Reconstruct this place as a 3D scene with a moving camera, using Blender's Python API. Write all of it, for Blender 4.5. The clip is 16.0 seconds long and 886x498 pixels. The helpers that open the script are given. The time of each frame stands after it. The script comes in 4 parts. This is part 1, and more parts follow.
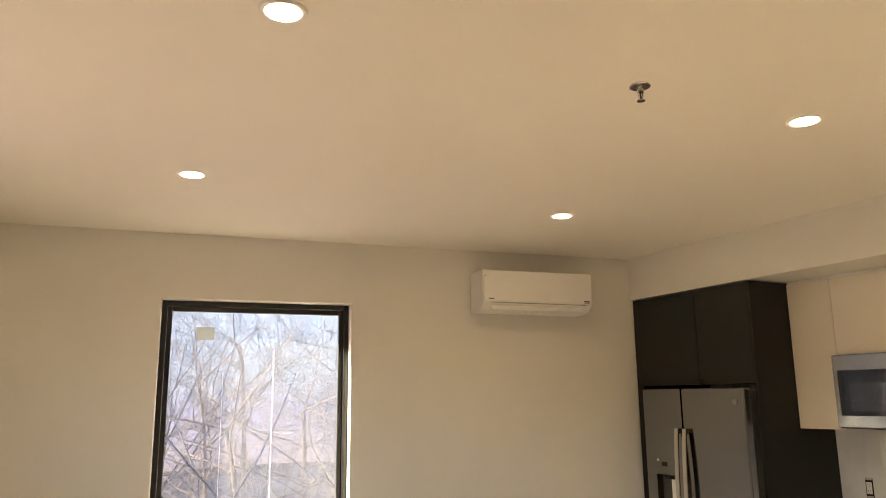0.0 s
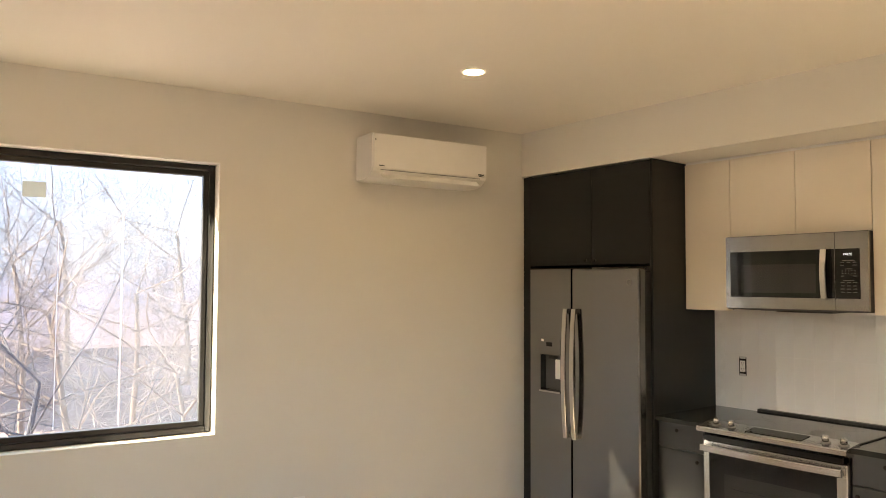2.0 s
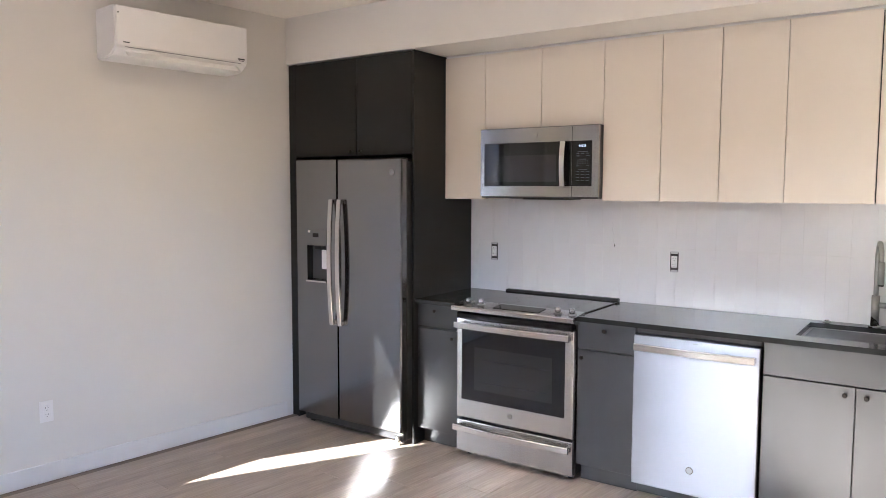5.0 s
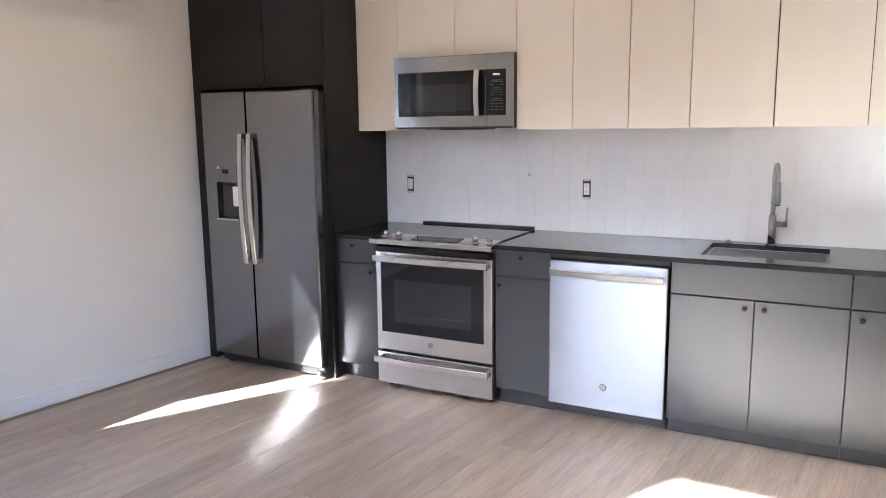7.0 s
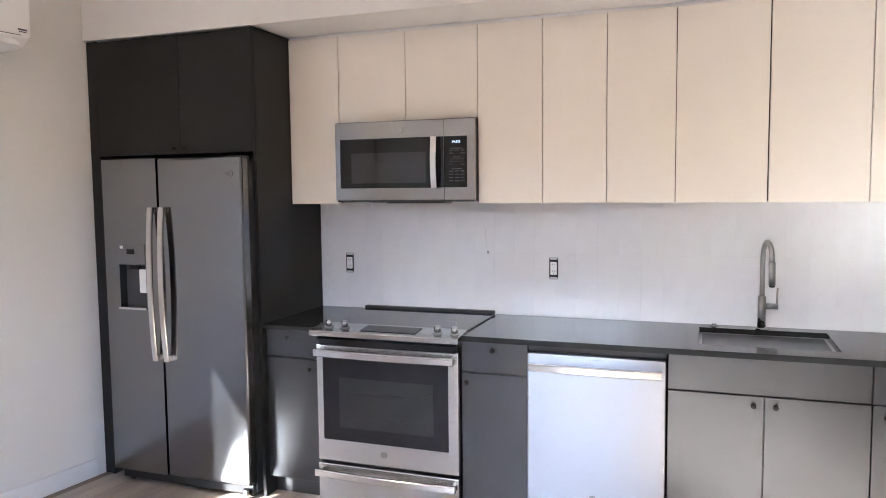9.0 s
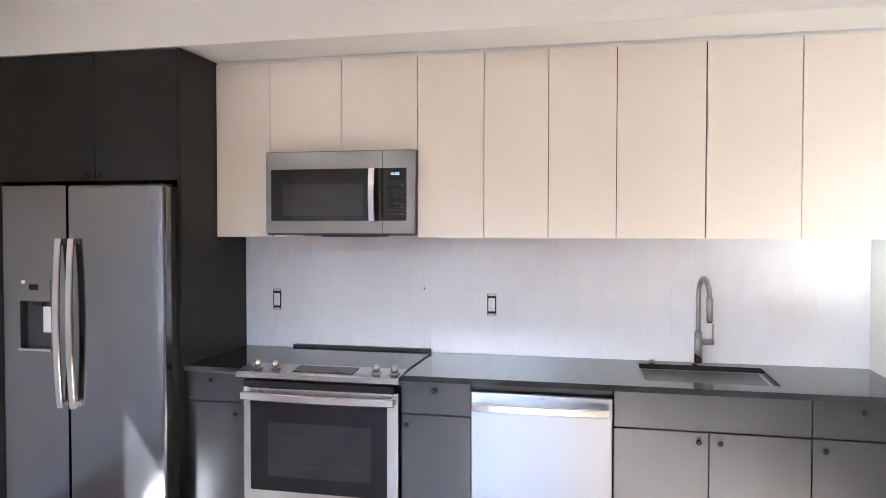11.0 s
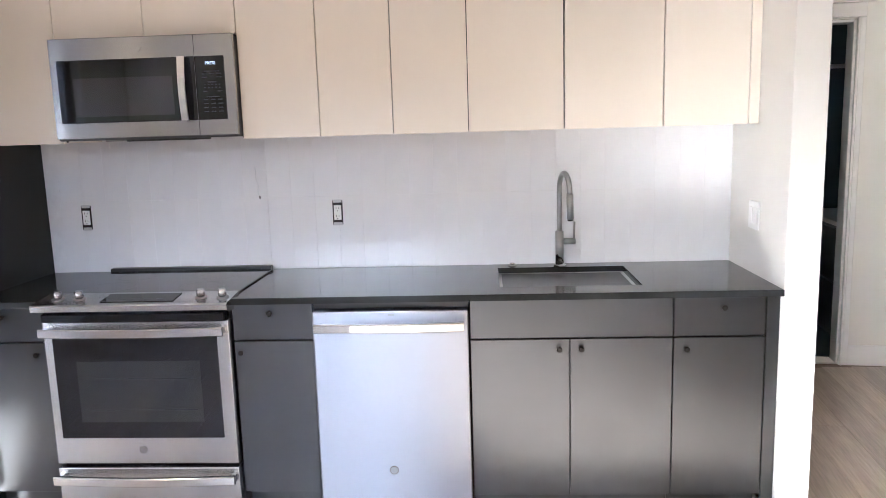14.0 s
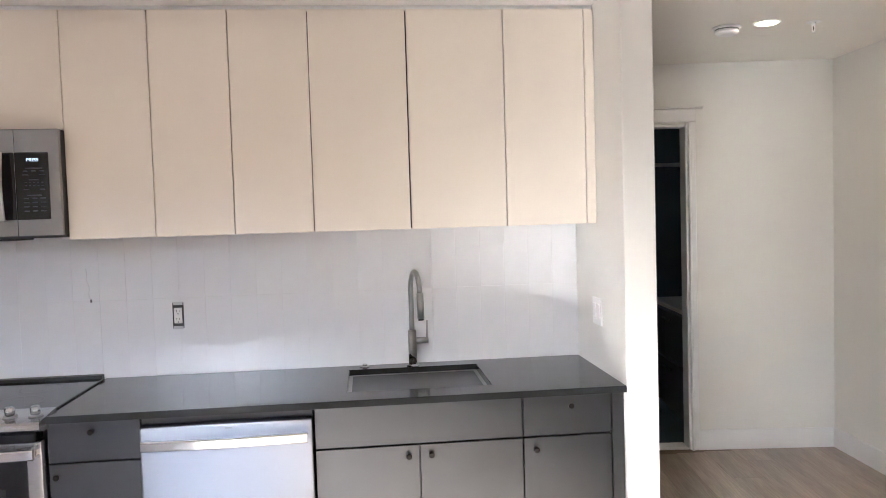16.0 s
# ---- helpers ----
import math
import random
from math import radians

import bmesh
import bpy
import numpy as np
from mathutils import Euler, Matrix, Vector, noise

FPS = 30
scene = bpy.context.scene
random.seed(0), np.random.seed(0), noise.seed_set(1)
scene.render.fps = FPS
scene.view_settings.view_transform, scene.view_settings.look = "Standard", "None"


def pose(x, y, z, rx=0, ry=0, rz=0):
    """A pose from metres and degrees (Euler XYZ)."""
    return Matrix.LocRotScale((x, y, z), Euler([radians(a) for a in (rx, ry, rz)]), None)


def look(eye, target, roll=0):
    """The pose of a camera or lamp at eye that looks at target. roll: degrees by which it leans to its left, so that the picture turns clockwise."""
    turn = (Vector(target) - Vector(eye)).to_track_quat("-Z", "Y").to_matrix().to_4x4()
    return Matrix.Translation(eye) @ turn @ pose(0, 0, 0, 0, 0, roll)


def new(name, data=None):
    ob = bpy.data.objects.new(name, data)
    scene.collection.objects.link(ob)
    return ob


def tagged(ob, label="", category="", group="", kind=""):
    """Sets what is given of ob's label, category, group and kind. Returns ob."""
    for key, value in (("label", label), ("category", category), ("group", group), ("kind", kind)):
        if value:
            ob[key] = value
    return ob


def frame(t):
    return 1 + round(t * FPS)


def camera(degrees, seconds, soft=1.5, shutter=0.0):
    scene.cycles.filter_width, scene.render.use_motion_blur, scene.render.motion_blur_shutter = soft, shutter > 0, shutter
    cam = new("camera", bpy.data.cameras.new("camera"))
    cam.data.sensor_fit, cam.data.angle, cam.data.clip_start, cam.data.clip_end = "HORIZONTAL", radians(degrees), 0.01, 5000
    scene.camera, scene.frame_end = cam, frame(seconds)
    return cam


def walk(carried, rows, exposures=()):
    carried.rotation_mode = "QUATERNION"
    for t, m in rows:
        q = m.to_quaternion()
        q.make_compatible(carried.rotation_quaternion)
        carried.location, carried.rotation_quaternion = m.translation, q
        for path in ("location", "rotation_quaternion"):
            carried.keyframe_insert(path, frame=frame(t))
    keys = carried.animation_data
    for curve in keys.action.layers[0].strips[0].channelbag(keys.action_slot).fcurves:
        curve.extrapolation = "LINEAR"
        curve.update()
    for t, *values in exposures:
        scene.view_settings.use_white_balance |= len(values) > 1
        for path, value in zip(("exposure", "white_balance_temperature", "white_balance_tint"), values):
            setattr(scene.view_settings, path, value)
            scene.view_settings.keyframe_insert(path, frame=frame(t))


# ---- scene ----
cam = camera(61.7, 16.0, soft=0.9)
PATH = [
    (0, (-4.312, -4.077, 1.72), (-3.444, -2.319, 2.116), -0.6),
    (0.5, (-4.239, -3.967, 1.709), (-3.265, -2.253, 2.046), -0.4),
    (1, (-4.142, -3.808, 1.706), (-3.087, -2.13, 1.971), -0.2),
    (1.5, (-4.19, -3.657, 1.688), (-3.048, -2.025, 1.87), 0.0),
    (2, (-4.3, -3.499, 1.657), (-3.057, -1.935, 1.756), 0.3),
    (2.5, (-4.329, -3.49, 1.63), (-2.981, -2.012, 1.647), 0.8),
    (3, (-4.288, -3.538, 1.619), (-2.855, -2.143, 1.578), 1.0),
    (3.5, (-4.271, -3.549, 1.591), (-2.758, -2.243, 1.515), 1.1),
    (4, (-4.247, -3.576, 1.589), (-2.681, -2.337, 1.483), 0.8),
    (6.5, (-4.243, -3.583, 1.576), (-2.526, -2.595, 1.303), -0.5),
    (7, (-4.245, -3.56, 1.542), (-2.504, -2.63, 1.217), -0.7),
    (7.5, (-4.244, -3.49, 1.54), (-2.482, -2.616, 1.174), -0.9),
    (8, (-4.151, -3.385, 1.537), (-2.358, -2.574, 1.18), -0.7),
    (8.5, (-3.933, -3.202, 1.521), (-2.1, -2.451, 1.245), -0.5),
    (9, (-3.873, -3.031, 1.591), (-1.998, -2.355, 1.432), -0.6),
    (11.5, (-3.786, -2.84, 1.548), (-1.825, -2.46, 1.446), -0.0),
    (12, (-3.765, -2.868, 1.522), (-1.806, -2.514, 1.329), -0.3),
    (12.5, (-3.722, -2.952, 1.506), (-1.766, -2.614, 1.257), -0.7),
    (13, (-3.67, -3.039, 1.509), (-1.715, -2.737, 1.219), -1.3),
    (13.5, (-3.563, -3.017, 1.505), (-1.6, -2.783, 1.199), -1.6),
    (14, (-3.392, -2.945, 1.529), (-1.42, -2.826, 1.215), -1.7),
    (14.5, (-3.317, -2.986, 1.543), (-1.342, -2.988, 1.23), -1.6),
    (15, (-3.32, -3.044, 1.536), (-1.343, -3.168, 1.261), -1.4),
    (15.5, (-3.314, -3.078, 1.541), (-1.333, -3.268, 1.342), -1.5),
    (16, (-3.324, -3.086, 1.575), (-1.336, -3.289, 1.483), -1.7),
]
walk(cam, [(t, look(eye, target, roll)) for t, eye, target, roll in PATH],
     exposures=[(0.0, 3.15, 8200, 5), (2.0, 3.42, 8100, 5), (3.2, 3.62, 7500, 8), (4.2, 3.85, 6000, 10),
                (6.3, 3.85, 5450, 11), (9.0, 3.95, 5400, 11), (11.3, 4.08, 5300, 11), (14.0, 3.95, 5350, 11), (16.0, 3.72, 5450, 11)])

# ---- world, sun, light ----
scene.cycles.blur_glossy, scene.cycles.sample_clamp_indirect = 0.1, 10   # the satin floor throws a soft glint of the sun onto the kitchen wall

SUN_AZ, SUN_EL = radians(-28.7), radians(28.5)
TRAVEL = Vector((math.cos(SUN_AZ) * math.cos(SUN_EL), math.sin(SUN_AZ) * math.cos(SUN_EL), -math.sin(SUN_EL)))
world = bpy.data.worlds.new("sky")
world.use_nodes = True
scene.world = world
wn = world.node_tree
sky = wn.nodes.new("ShaderNodeTexSky")
sky.sky_type, sky.sun_disc = "NISHITA", False
sky.sun_elevation, sky.sun_rotation = SUN_EL, radians(298)
wn.nodes["Background"].inputs["Strength"].default_value = 0.15
wn.links.new(sky.outputs["Color"], wn.nodes["Background"].inputs["Color"])
sun = new("sun", bpy.data.lights.new("sun", "SUN"))
sun.data.energy, sun.data.angle, sun.data.color = 5.0, radians(0.53), (1.0, 0.92, 0.8)
sun.matrix_world = look((0, 0, 0), TRAVEL)


def area(name, where, target, w, h, watts, colour):
    lamp = new(name, bpy.data.lights.new(name, "AREA"))
    lamp.data.shape, lamp.data.size, lamp.data.size_y = "RECTANGLE", w, h
    lamp.data.energy, lamp.data.color = watts, colour
    lamp.matrix_world = look(where, target)
    return lamp



# ---- materials ----


def material(name, colour, rough=0.5, metal=0.0, vary=0.06, scale=3.0, grain=0.0, grain_scale=200.0, stretch=(1, 1, 1),
             bump=0.0, bump_scale=150.0, aniso=0.0, coat=0.0, coat_rough=0.1, rough_vary=0.02, random_tone=0.0, emit=0.0, spec=0.5):
    m = bpy.data.materials.new(name)
    m.use_nodes = True
    nt = m.node_tree
    b = nt.nodes["Principled BSDF"]
    tc = nt.nodes.new("ShaderNodeTexCoord")
    mp = nt.nodes.new("ShaderNodeMapping")
    mp.inputs["Scale"].default_value = stretch
    nt.links.new(tc.outputs["Object"], mp.inputs["Vector"])

    def noise_tex(s, detail=4.0):
        n = nt.nodes.new("ShaderNodeTexNoise")
        n.inputs["Scale"].default_value, n.inputs["Detail"].default_value = s, detail
        nt.links.new(mp.outputs["Vector"], n.inputs["Vector"])
        return n

    def ramp(src, lo, hi):
        r = nt.nodes.new("ShaderNodeMapRange")
        r.inputs["From Min"].default_value, r.inputs["From Max"].default_value = 0.3, 0.7
        r.inputs["To Min"].default_value, r.inputs["To Max"].default_value = lo, hi
        nt.links.new(src, r.inputs["Value"])
        return r.outputs["Result"]

    wide = noise_tex(scale)
    value = ramp(wide.outputs["Fac"], 1 - vary, 1 + vary)
    if grain:
        fine = noise_tex(grain_scale, 6.0)
        mul = nt.nodes.new("ShaderNodeMath")
        mul.operation = "MULTIPLY"
        nt.links.new(value, mul.inputs[0])
        nt.links.new(ramp(fine.outputs["Fac"], 1 - grain, 1 + grain), mul.inputs[1])
        value = mul.outputs[0]
    if random_tone:
        oi = nt.nodes.new("ShaderNodeObjectInfo")
        rr = nt.nodes.new("ShaderNodeMapRange")
        rr.inputs["To Min"].default_value, rr.inputs["To Max"].default_value = 1 - random_tone, 1 + random_tone
        nt.links.new(oi.outputs["Random"], rr.inputs["Value"])
        mul = nt.nodes.new("ShaderNodeMath")
        mul.operation = "MULTIPLY"
        nt.links.new(value, mul.inputs[0])
        nt.links.new(rr.outputs["Result"], mul.inputs[1])
        value = mul.outputs[0]
    mix = nt.nodes.new("ShaderNodeVectorMath")
    mix.operation = "SCALE"
    mix.inputs[0].default_value = colour
    nt.links.new(value, mix.inputs["Scale"])
    nt.links.new(mix.outputs[0], b.inputs["Base Color"])
    nt.links.new(ramp(wide.outputs["Fac"], max(0.02, rough - rough_vary), min(1, rough + rough_vary)), b.inputs["Roughness"])
    b.inputs["Metallic"].default_value = metal
    b.inputs["Specular IOR Level"].default_value = spec
    b.inputs["Coat Weight"].default_value = coat
    b.inputs["Coat Roughness"].default_value = coat_rough
    if aniso:
        b.inputs["Anisotropic"].default_value = aniso
        b.inputs["Anisotropic Rotation"].default_value = 0.25
        tg = nt.nodes.new("ShaderNodeTangent")
        tg.direction_type, tg.axis = "RADIAL", "Z"
        nt.links.new(tg.outputs[0], b.inputs["Tangent"])
    if bump:
        bn = noise_tex(bump_scale, 3.0)
        bp = nt.nodes.new("ShaderNodeBump")
        bp.inputs["Strength"].default_value, bp.inputs["Distance"].default_value = bump, 0.002
        nt.links.new(bn.outputs["Fac"], bp.inputs["Height"])
        nt.links.new(bp.outputs[0], b.inputs["Normal"])
    if emit:
        b.inputs["Emission Color"].default_value = (*colour, 1)
        b.inputs["Emission Strength"].default_value = emit
    return m


def glass(name, tint=(1, 1, 1), rough=0.0):
    m = bpy.data.materials.new(name)
    m.use_nodes = True
    b = m.node_tree.nodes["Principled BSDF"]
    b.inputs["Base Color"].default_value = (*tint, 1)
    b.inputs["Roughness"].default_value = rough
    b.inputs["Transmission Weight"].default_value = 1.0
    b.inputs["IOR"].default_value = 1.45
    return m


PAINT = material("wall_paint", (0.76, 0.74, 0.69), 0.6, vary=0.02, scale=1.2, bump=0.12, bump_scale=260)
CEIL = material("ceiling_paint", (0.85, 0.81, 0.73), 0.62, vary=0.02, scale=0.8, bump=0.08, bump_scale=220)
TRIM = material("trim_paint", (0.8, 0.79, 0.77), 0.4, vary=0.02, scale=4, bump=0.03)
OAK = material("oak_plank", (0.33, 0.272, 0.222), 0.4, vary=0.17, scale=1.6, grain=0.17, grain_scale=14, stretch=(0.45, 7, 7),
               bump=0.3, bump_scale=24, random_tone=0.13, rough_vary=0.04, coat=0.12, coat_rough=0.46, spec=0.33)
GAP = material("plank_gap", (0.2, 0.165, 0.135), 0.7)
EAR = material("zinc_ear", (0.55, 0.55, 0.55), 0.45, 0.3)
ESPRESSO = material("dark_laminate", (0.014, 0.0137, 0.0137), 0.42, vary=0.05, scale=3, grain=0.05, grain_scale=300, bump=0.03, rough_vary=0.015, spec=0.28)
GREY = material("grey_laminate", (0.094, 0.096, 0.1), 0.3, 0.92, vary=0.03, scale=3, grain=0.04, grain_scale=350, bump=0.03, rough_vary=0.004)
CREAM = material("cream_lacquer", (0.79, 0.725, 0.63), 0.3, vary=0.015, scale=2, bump=0.02, bump_scale=60, rough_vary=0.0)
QUARTZ = material("dark_quartz", (0.02, 0.021, 0.022), 0.11, vary=0.12, scale=9, grain=0.25, grain_scale=420, rough_vary=0.03)
TILE = material("white_tile", (0.80, 0.79, 0.79), 0.16, vary=0.015, scale=6, bump=0.12, bump_scale=14, random_tone=0.012, rough_vary=0.0)
GROUT = material("grout", (0.77, 0.76, 0.755), 0.85, vary=0.05, scale=20, bump=0.2)
STEEL = material("brushed_steel", (0.56, 0.565, 0.575), 0.24, 1.0, vary=0.01, scale=0.8, aniso=0.9, rough_vary=0.0)
# Steel tone differs by appliance: reflected brightness is put into the colour.
DISHWASHER_STEEL = material("dishwasher_steel", (0.3, 0.31, 0.34), 0.3, 1.0, vary=0.01, scale=0.8, aniso=0.95, rough_vary=0.0, bump=0.02, bump_scale=3)
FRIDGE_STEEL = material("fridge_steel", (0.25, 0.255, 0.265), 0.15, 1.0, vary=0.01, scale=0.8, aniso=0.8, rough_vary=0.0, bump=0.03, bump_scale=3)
MICROWAVE_STEEL = material("microwave_steel", (0.34, 0.34, 0.345), 0.24, 1.0, vary=0.01, scale=0.8, aniso=0.92, rough_vary=0.0, bump=0.04, bump_scale=4)
STEEL_H = material("polished_steel", (0.66, 0.65, 0.64), 0.17, 1.0, vary=0.03, scale=3, rough_vary=0.03)
NICKEL = material("brushed_nickel", (0.38, 0.37, 0.355), 0.29, 1.0, vary=0.04, scale=10)
SINKM = material("sink_steel", (0.5, 0.49, 0.48), 0.3, 1.0, vary=0.05, scale=6, grain=0.06, grain_scale=60)
BLACK = material("black_plastic", (0.012, 0.012, 0.013), 0.4, vary=0.1, scale=10)
BLACKGLASS = material("black_glass", (0.009, 0.009, 0.011), 0.04, vary=0.05, rough_vary=0.01, spec=0.4)
SMOKED = material("smoked_glass", (0.014, 0.015, 0.017), 0.06, vary=0.1, scale=3, rough_vary=0.02, spec=0.7)
DARKCASE = material("case_grey", (0.05, 0.05, 0.052), 0.45, vary=0.08)
KNOB = material("knob_bronze", (0.025, 0.022, 0.02), 0.35, 0.8, vary=0.1, scale=20)
FRAME = material("window_frame_black", (0.012, 0.012, 0.014), 0.35, vary=0.1, scale=6)
WHITEPL = material("white_plastic", (0.85, 0.84, 0.82), 0.32, vary=0.015, scale=6)
SLOT = material("slot_dark", (0.01, 0.01, 0.01), 0.7)
MARK = material("grey_mark", (0.22, 0.22, 0.22), 0.5)
LOGO = material("logo_metal", (0.38, 0.38, 0.38), 0.25, 1.0)
PRINT = material("pale_print", (0.075, 0.08, 0.085), 0.5)
DISPLAY = material("display_glow", (0.7, 0.85, 1.0), 0.5, emit=0.1)
LED = material("lamp_glow", (1.0, 0.74, 0.46), 0.5, emit=13.0)
# Tree tones carry light: bluish dark as if shaded, tan as if sunlit.
SHADED_BARK = material("shaded_bark", (0.04, 0.042, 0.06), 0.9, vary=0.25, scale=3, bump=0.4, bump_scale=20)
SUNLIT_TWIG = material("sunlit_twig", (0.15, 0.12, 0.11), 0.9, vary=0.25, scale=1)
SOIL = material("leaf_litter_ground", (0.17, 0.125, 0.12), 0.95, vary=0.35, scale=0.12, grain=0.3, grain_scale=2)
SIDING = material("grey_siding", (0.45, 0.44, 0.43), 0.7, vary=0.05)
# Far view glows: hill, haze and sky brightness are painted into its emission.
HAZE = bpy.data.materials.new("glowing_far_haze")
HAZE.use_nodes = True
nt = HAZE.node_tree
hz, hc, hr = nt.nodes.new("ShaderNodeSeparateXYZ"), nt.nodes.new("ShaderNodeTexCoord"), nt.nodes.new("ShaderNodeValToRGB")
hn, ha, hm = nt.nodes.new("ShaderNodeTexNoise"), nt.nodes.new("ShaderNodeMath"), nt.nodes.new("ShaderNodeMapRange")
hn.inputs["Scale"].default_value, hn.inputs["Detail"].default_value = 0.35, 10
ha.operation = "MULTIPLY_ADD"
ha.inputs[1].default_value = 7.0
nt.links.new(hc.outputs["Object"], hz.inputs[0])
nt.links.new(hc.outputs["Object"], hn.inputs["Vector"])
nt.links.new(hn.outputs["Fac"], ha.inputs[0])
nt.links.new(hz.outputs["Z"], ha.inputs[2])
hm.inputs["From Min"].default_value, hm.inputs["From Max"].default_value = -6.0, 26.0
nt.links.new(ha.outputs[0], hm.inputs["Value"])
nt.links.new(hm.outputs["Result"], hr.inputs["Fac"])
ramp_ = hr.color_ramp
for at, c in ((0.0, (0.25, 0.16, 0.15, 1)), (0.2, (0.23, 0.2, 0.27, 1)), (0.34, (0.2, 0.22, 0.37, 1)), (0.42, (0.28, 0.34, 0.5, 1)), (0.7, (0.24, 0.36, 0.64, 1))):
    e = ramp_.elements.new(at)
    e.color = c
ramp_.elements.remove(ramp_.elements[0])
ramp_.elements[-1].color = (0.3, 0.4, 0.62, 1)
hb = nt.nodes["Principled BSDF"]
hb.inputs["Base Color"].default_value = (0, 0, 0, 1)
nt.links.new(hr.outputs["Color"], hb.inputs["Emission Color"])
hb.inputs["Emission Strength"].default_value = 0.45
BATHWALL = material("bath_tile_dark", (0.035, 0.055, 0.06), 0.35, vary=0.1, scale=4)


def translucent(name, tone):
    m = bpy.data.materials.new(name)
    m.use_nodes = True
    body = m.node_tree.nodes.new("ShaderNodeBsdfTranslucent")
    body.inputs["Color"].default_value = (*tone, 1)
    m.node_tree.links.new(body.outputs[0], m.node_tree.nodes["Material Output"].inputs["Surface"])
    return m


WHITE_LINE, PAPER = translucent("translucent_white", (0.75, 0.75, 0.78)), translucent("thin_paper", (0.6, 0.58, 0.5))
PANE = glass("clear_glass")
DUSTY = glass("dusty_glass")
nt = DUSTY.node_tree
film, blend_ = nt.nodes.new("ShaderNodeBsdfTranslucent"), nt.nodes.new("ShaderNodeMixShader")
film.inputs["Color"].default_value = (0.6, 0.72, 0.95, 1)
dust = nt.nodes.new("ShaderNodeTexNoise")
dust.inputs["Scale"].default_value = 2.5
dust_amount = nt.nodes.new("ShaderNodeMapRange")
dust_amount.inputs["To Min"].default_value, dust_amount.inputs["To Max"].default_value = 0.014, 0.026
nt.links.new(dust.outputs["Fac"], dust_amount.inputs["Value"])
nt.links.new(dust_amount.outputs["Result"], blend_.inputs["Fac"])
nt.links.new(nt.nodes["Principled BSDF"].outputs[0], blend_.inputs[1])
nt.links.new(film.outputs[0], blend_.inputs[2])
nt.links.new(blend_.outputs[0], nt.nodes["Material Output"].inputs["Surface"])

# ---- helpers for meshes ----


def link(name, bm, mat, parent=None, label="", smooth=False, mesh_only=False):
    me = bpy.data.meshes.new(name)
    bm.to_mesh(me)
    bm.free()
    me.materials.append(mat)
    if smooth:
        for p in me.polygons:
            p.use_smooth = len(p.vertices) <= 4      # round sides smooth, end caps flat
    if mesh_only:
        return me
    ob = new(name, me)
    if parent is not None:
        ob.parent = parent
        ob.matrix_parent_inverse = parent_matrix(parent).inverted()
    if label:
        ob["label"] = label
    return ob


def parent_matrix(ob):
    m = ob.matrix_basis.copy()
    while ob.parent is not None:
        m = ob.parent.matrix_basis @ ob.matrix_parent_inverse @ m
        ob = ob.parent
    return m


def thing(name, at, label, category, group="", kind=""):
    e = new(name)
    e.empty_display_size = 0.1
    e.matrix_basis = Matrix.Translation(at)
    return tagged(e, label, category, group, kind)


def cuboid(bm, x0, x1, y0, y1, z0, z1, bevel=0.0, seg=2, m=None):
    x0, x1, y0, y1, z0, z1 = min(x0, x1), max(x0, x1), min(y0, y1), max(y0, y1), min(z0, z1), max(z0, z1)
    r = bmesh.ops.create_cube(bm, size=1.0)
    vs = r["verts"]
    bmesh.ops.transform(bm, matrix=Matrix.LocRotScale(((x0 + x1) / 2, (y0 + y1) / 2, (z0 + z1) / 2), None,
                                                      (x1 - x0, y1 - y0, z1 - z0)), verts=vs)
    if bevel:
        es = list({e for v in vs for e in v.link_edges})
        out = bmesh.ops.bevel(bm, geom=es, offset=bevel, segments=seg, affect="EDGES", profile=0.5)
        vs = list({v for f in out["faces"] for v in f.verts} | {v for v in vs if v.is_valid})
    if m is not None:
        bmesh.ops.transform(bm, matrix=m, verts=vs)


def box(name, x0, x1, y0, y1, z0, z1, mat, parent=None, bevel=0.0, seg=2, label="", m=None):
    bm = bmesh.new()
    cuboid(bm, x0, x1, y0, y1, z0, z1, bevel, seg, m)
    return link(name, bm, mat, parent, label, smooth=False)


def rod(name, p, q, r, mat, parent=None, sides=16, r2=None, label="", bevel=0.0):
    bm = bmesh.new()
    p, q = Vector(p), Vector(q)
    out = bmesh.ops.create_cone(bm, cap_ends=True, segments=sides, radius1=r, radius2=r if r2 is None else r2, depth=(q - p).length)
    if bevel:
        es = [e for e in bm.edges if any(len(f.verts) > 4 for f in e.link_faces)]
        bmesh.ops.bevel(bm, geom=es, offset=bevel, segments=2, affect="EDGES")
    turn = (q - p).to_track_quat("Z", "Y").to_matrix().to_4x4()
    bmesh.ops.transform(bm, matrix=Matrix.Translation((p + q) / 2) @ turn, verts=bm.verts)
    return link(name, bm, mat, parent, label, smooth=sides > 10)


def sweep(name, pts, section, mat, parent=None, side=(0, 1, 0), label="", smooth=True):
    """A closed section, given as (across, out) pairs, carried along pts."""
    bm = bmesh.new()
    rings = []
    side = Vector(side)
    for i, p in enumerate(pts):
        a, b = Vector(pts[max(0, i - 1)]), Vector(pts[min(len(pts) - 1, i + 1)])
        d = (b - a).normalized()
        out = d.cross(side).normalized()
        rings.append([bm.verts.new(Vector(p) + side * u + out * v) for u, v in section])
    n = len(section)
    for r, s in zip(rings, rings[1:]):
        for k in range(n):
            bm.faces.new((r[k], r[(k + 1) % n], s[(k + 1) % n], s[k]))
    bm.faces.new(rings[0][::-1])
    bm.faces.new(rings[-1])
    bmesh.ops.recalc_face_normals(bm, faces=bm.faces)
    return link(name, bm, mat, parent, label, smooth)


def ring_section(r, n=14):
    return [(r * math.cos(2 * math.pi * k / n), r * math.sin(2 * math.pi * k / n)) for k in range(n)]


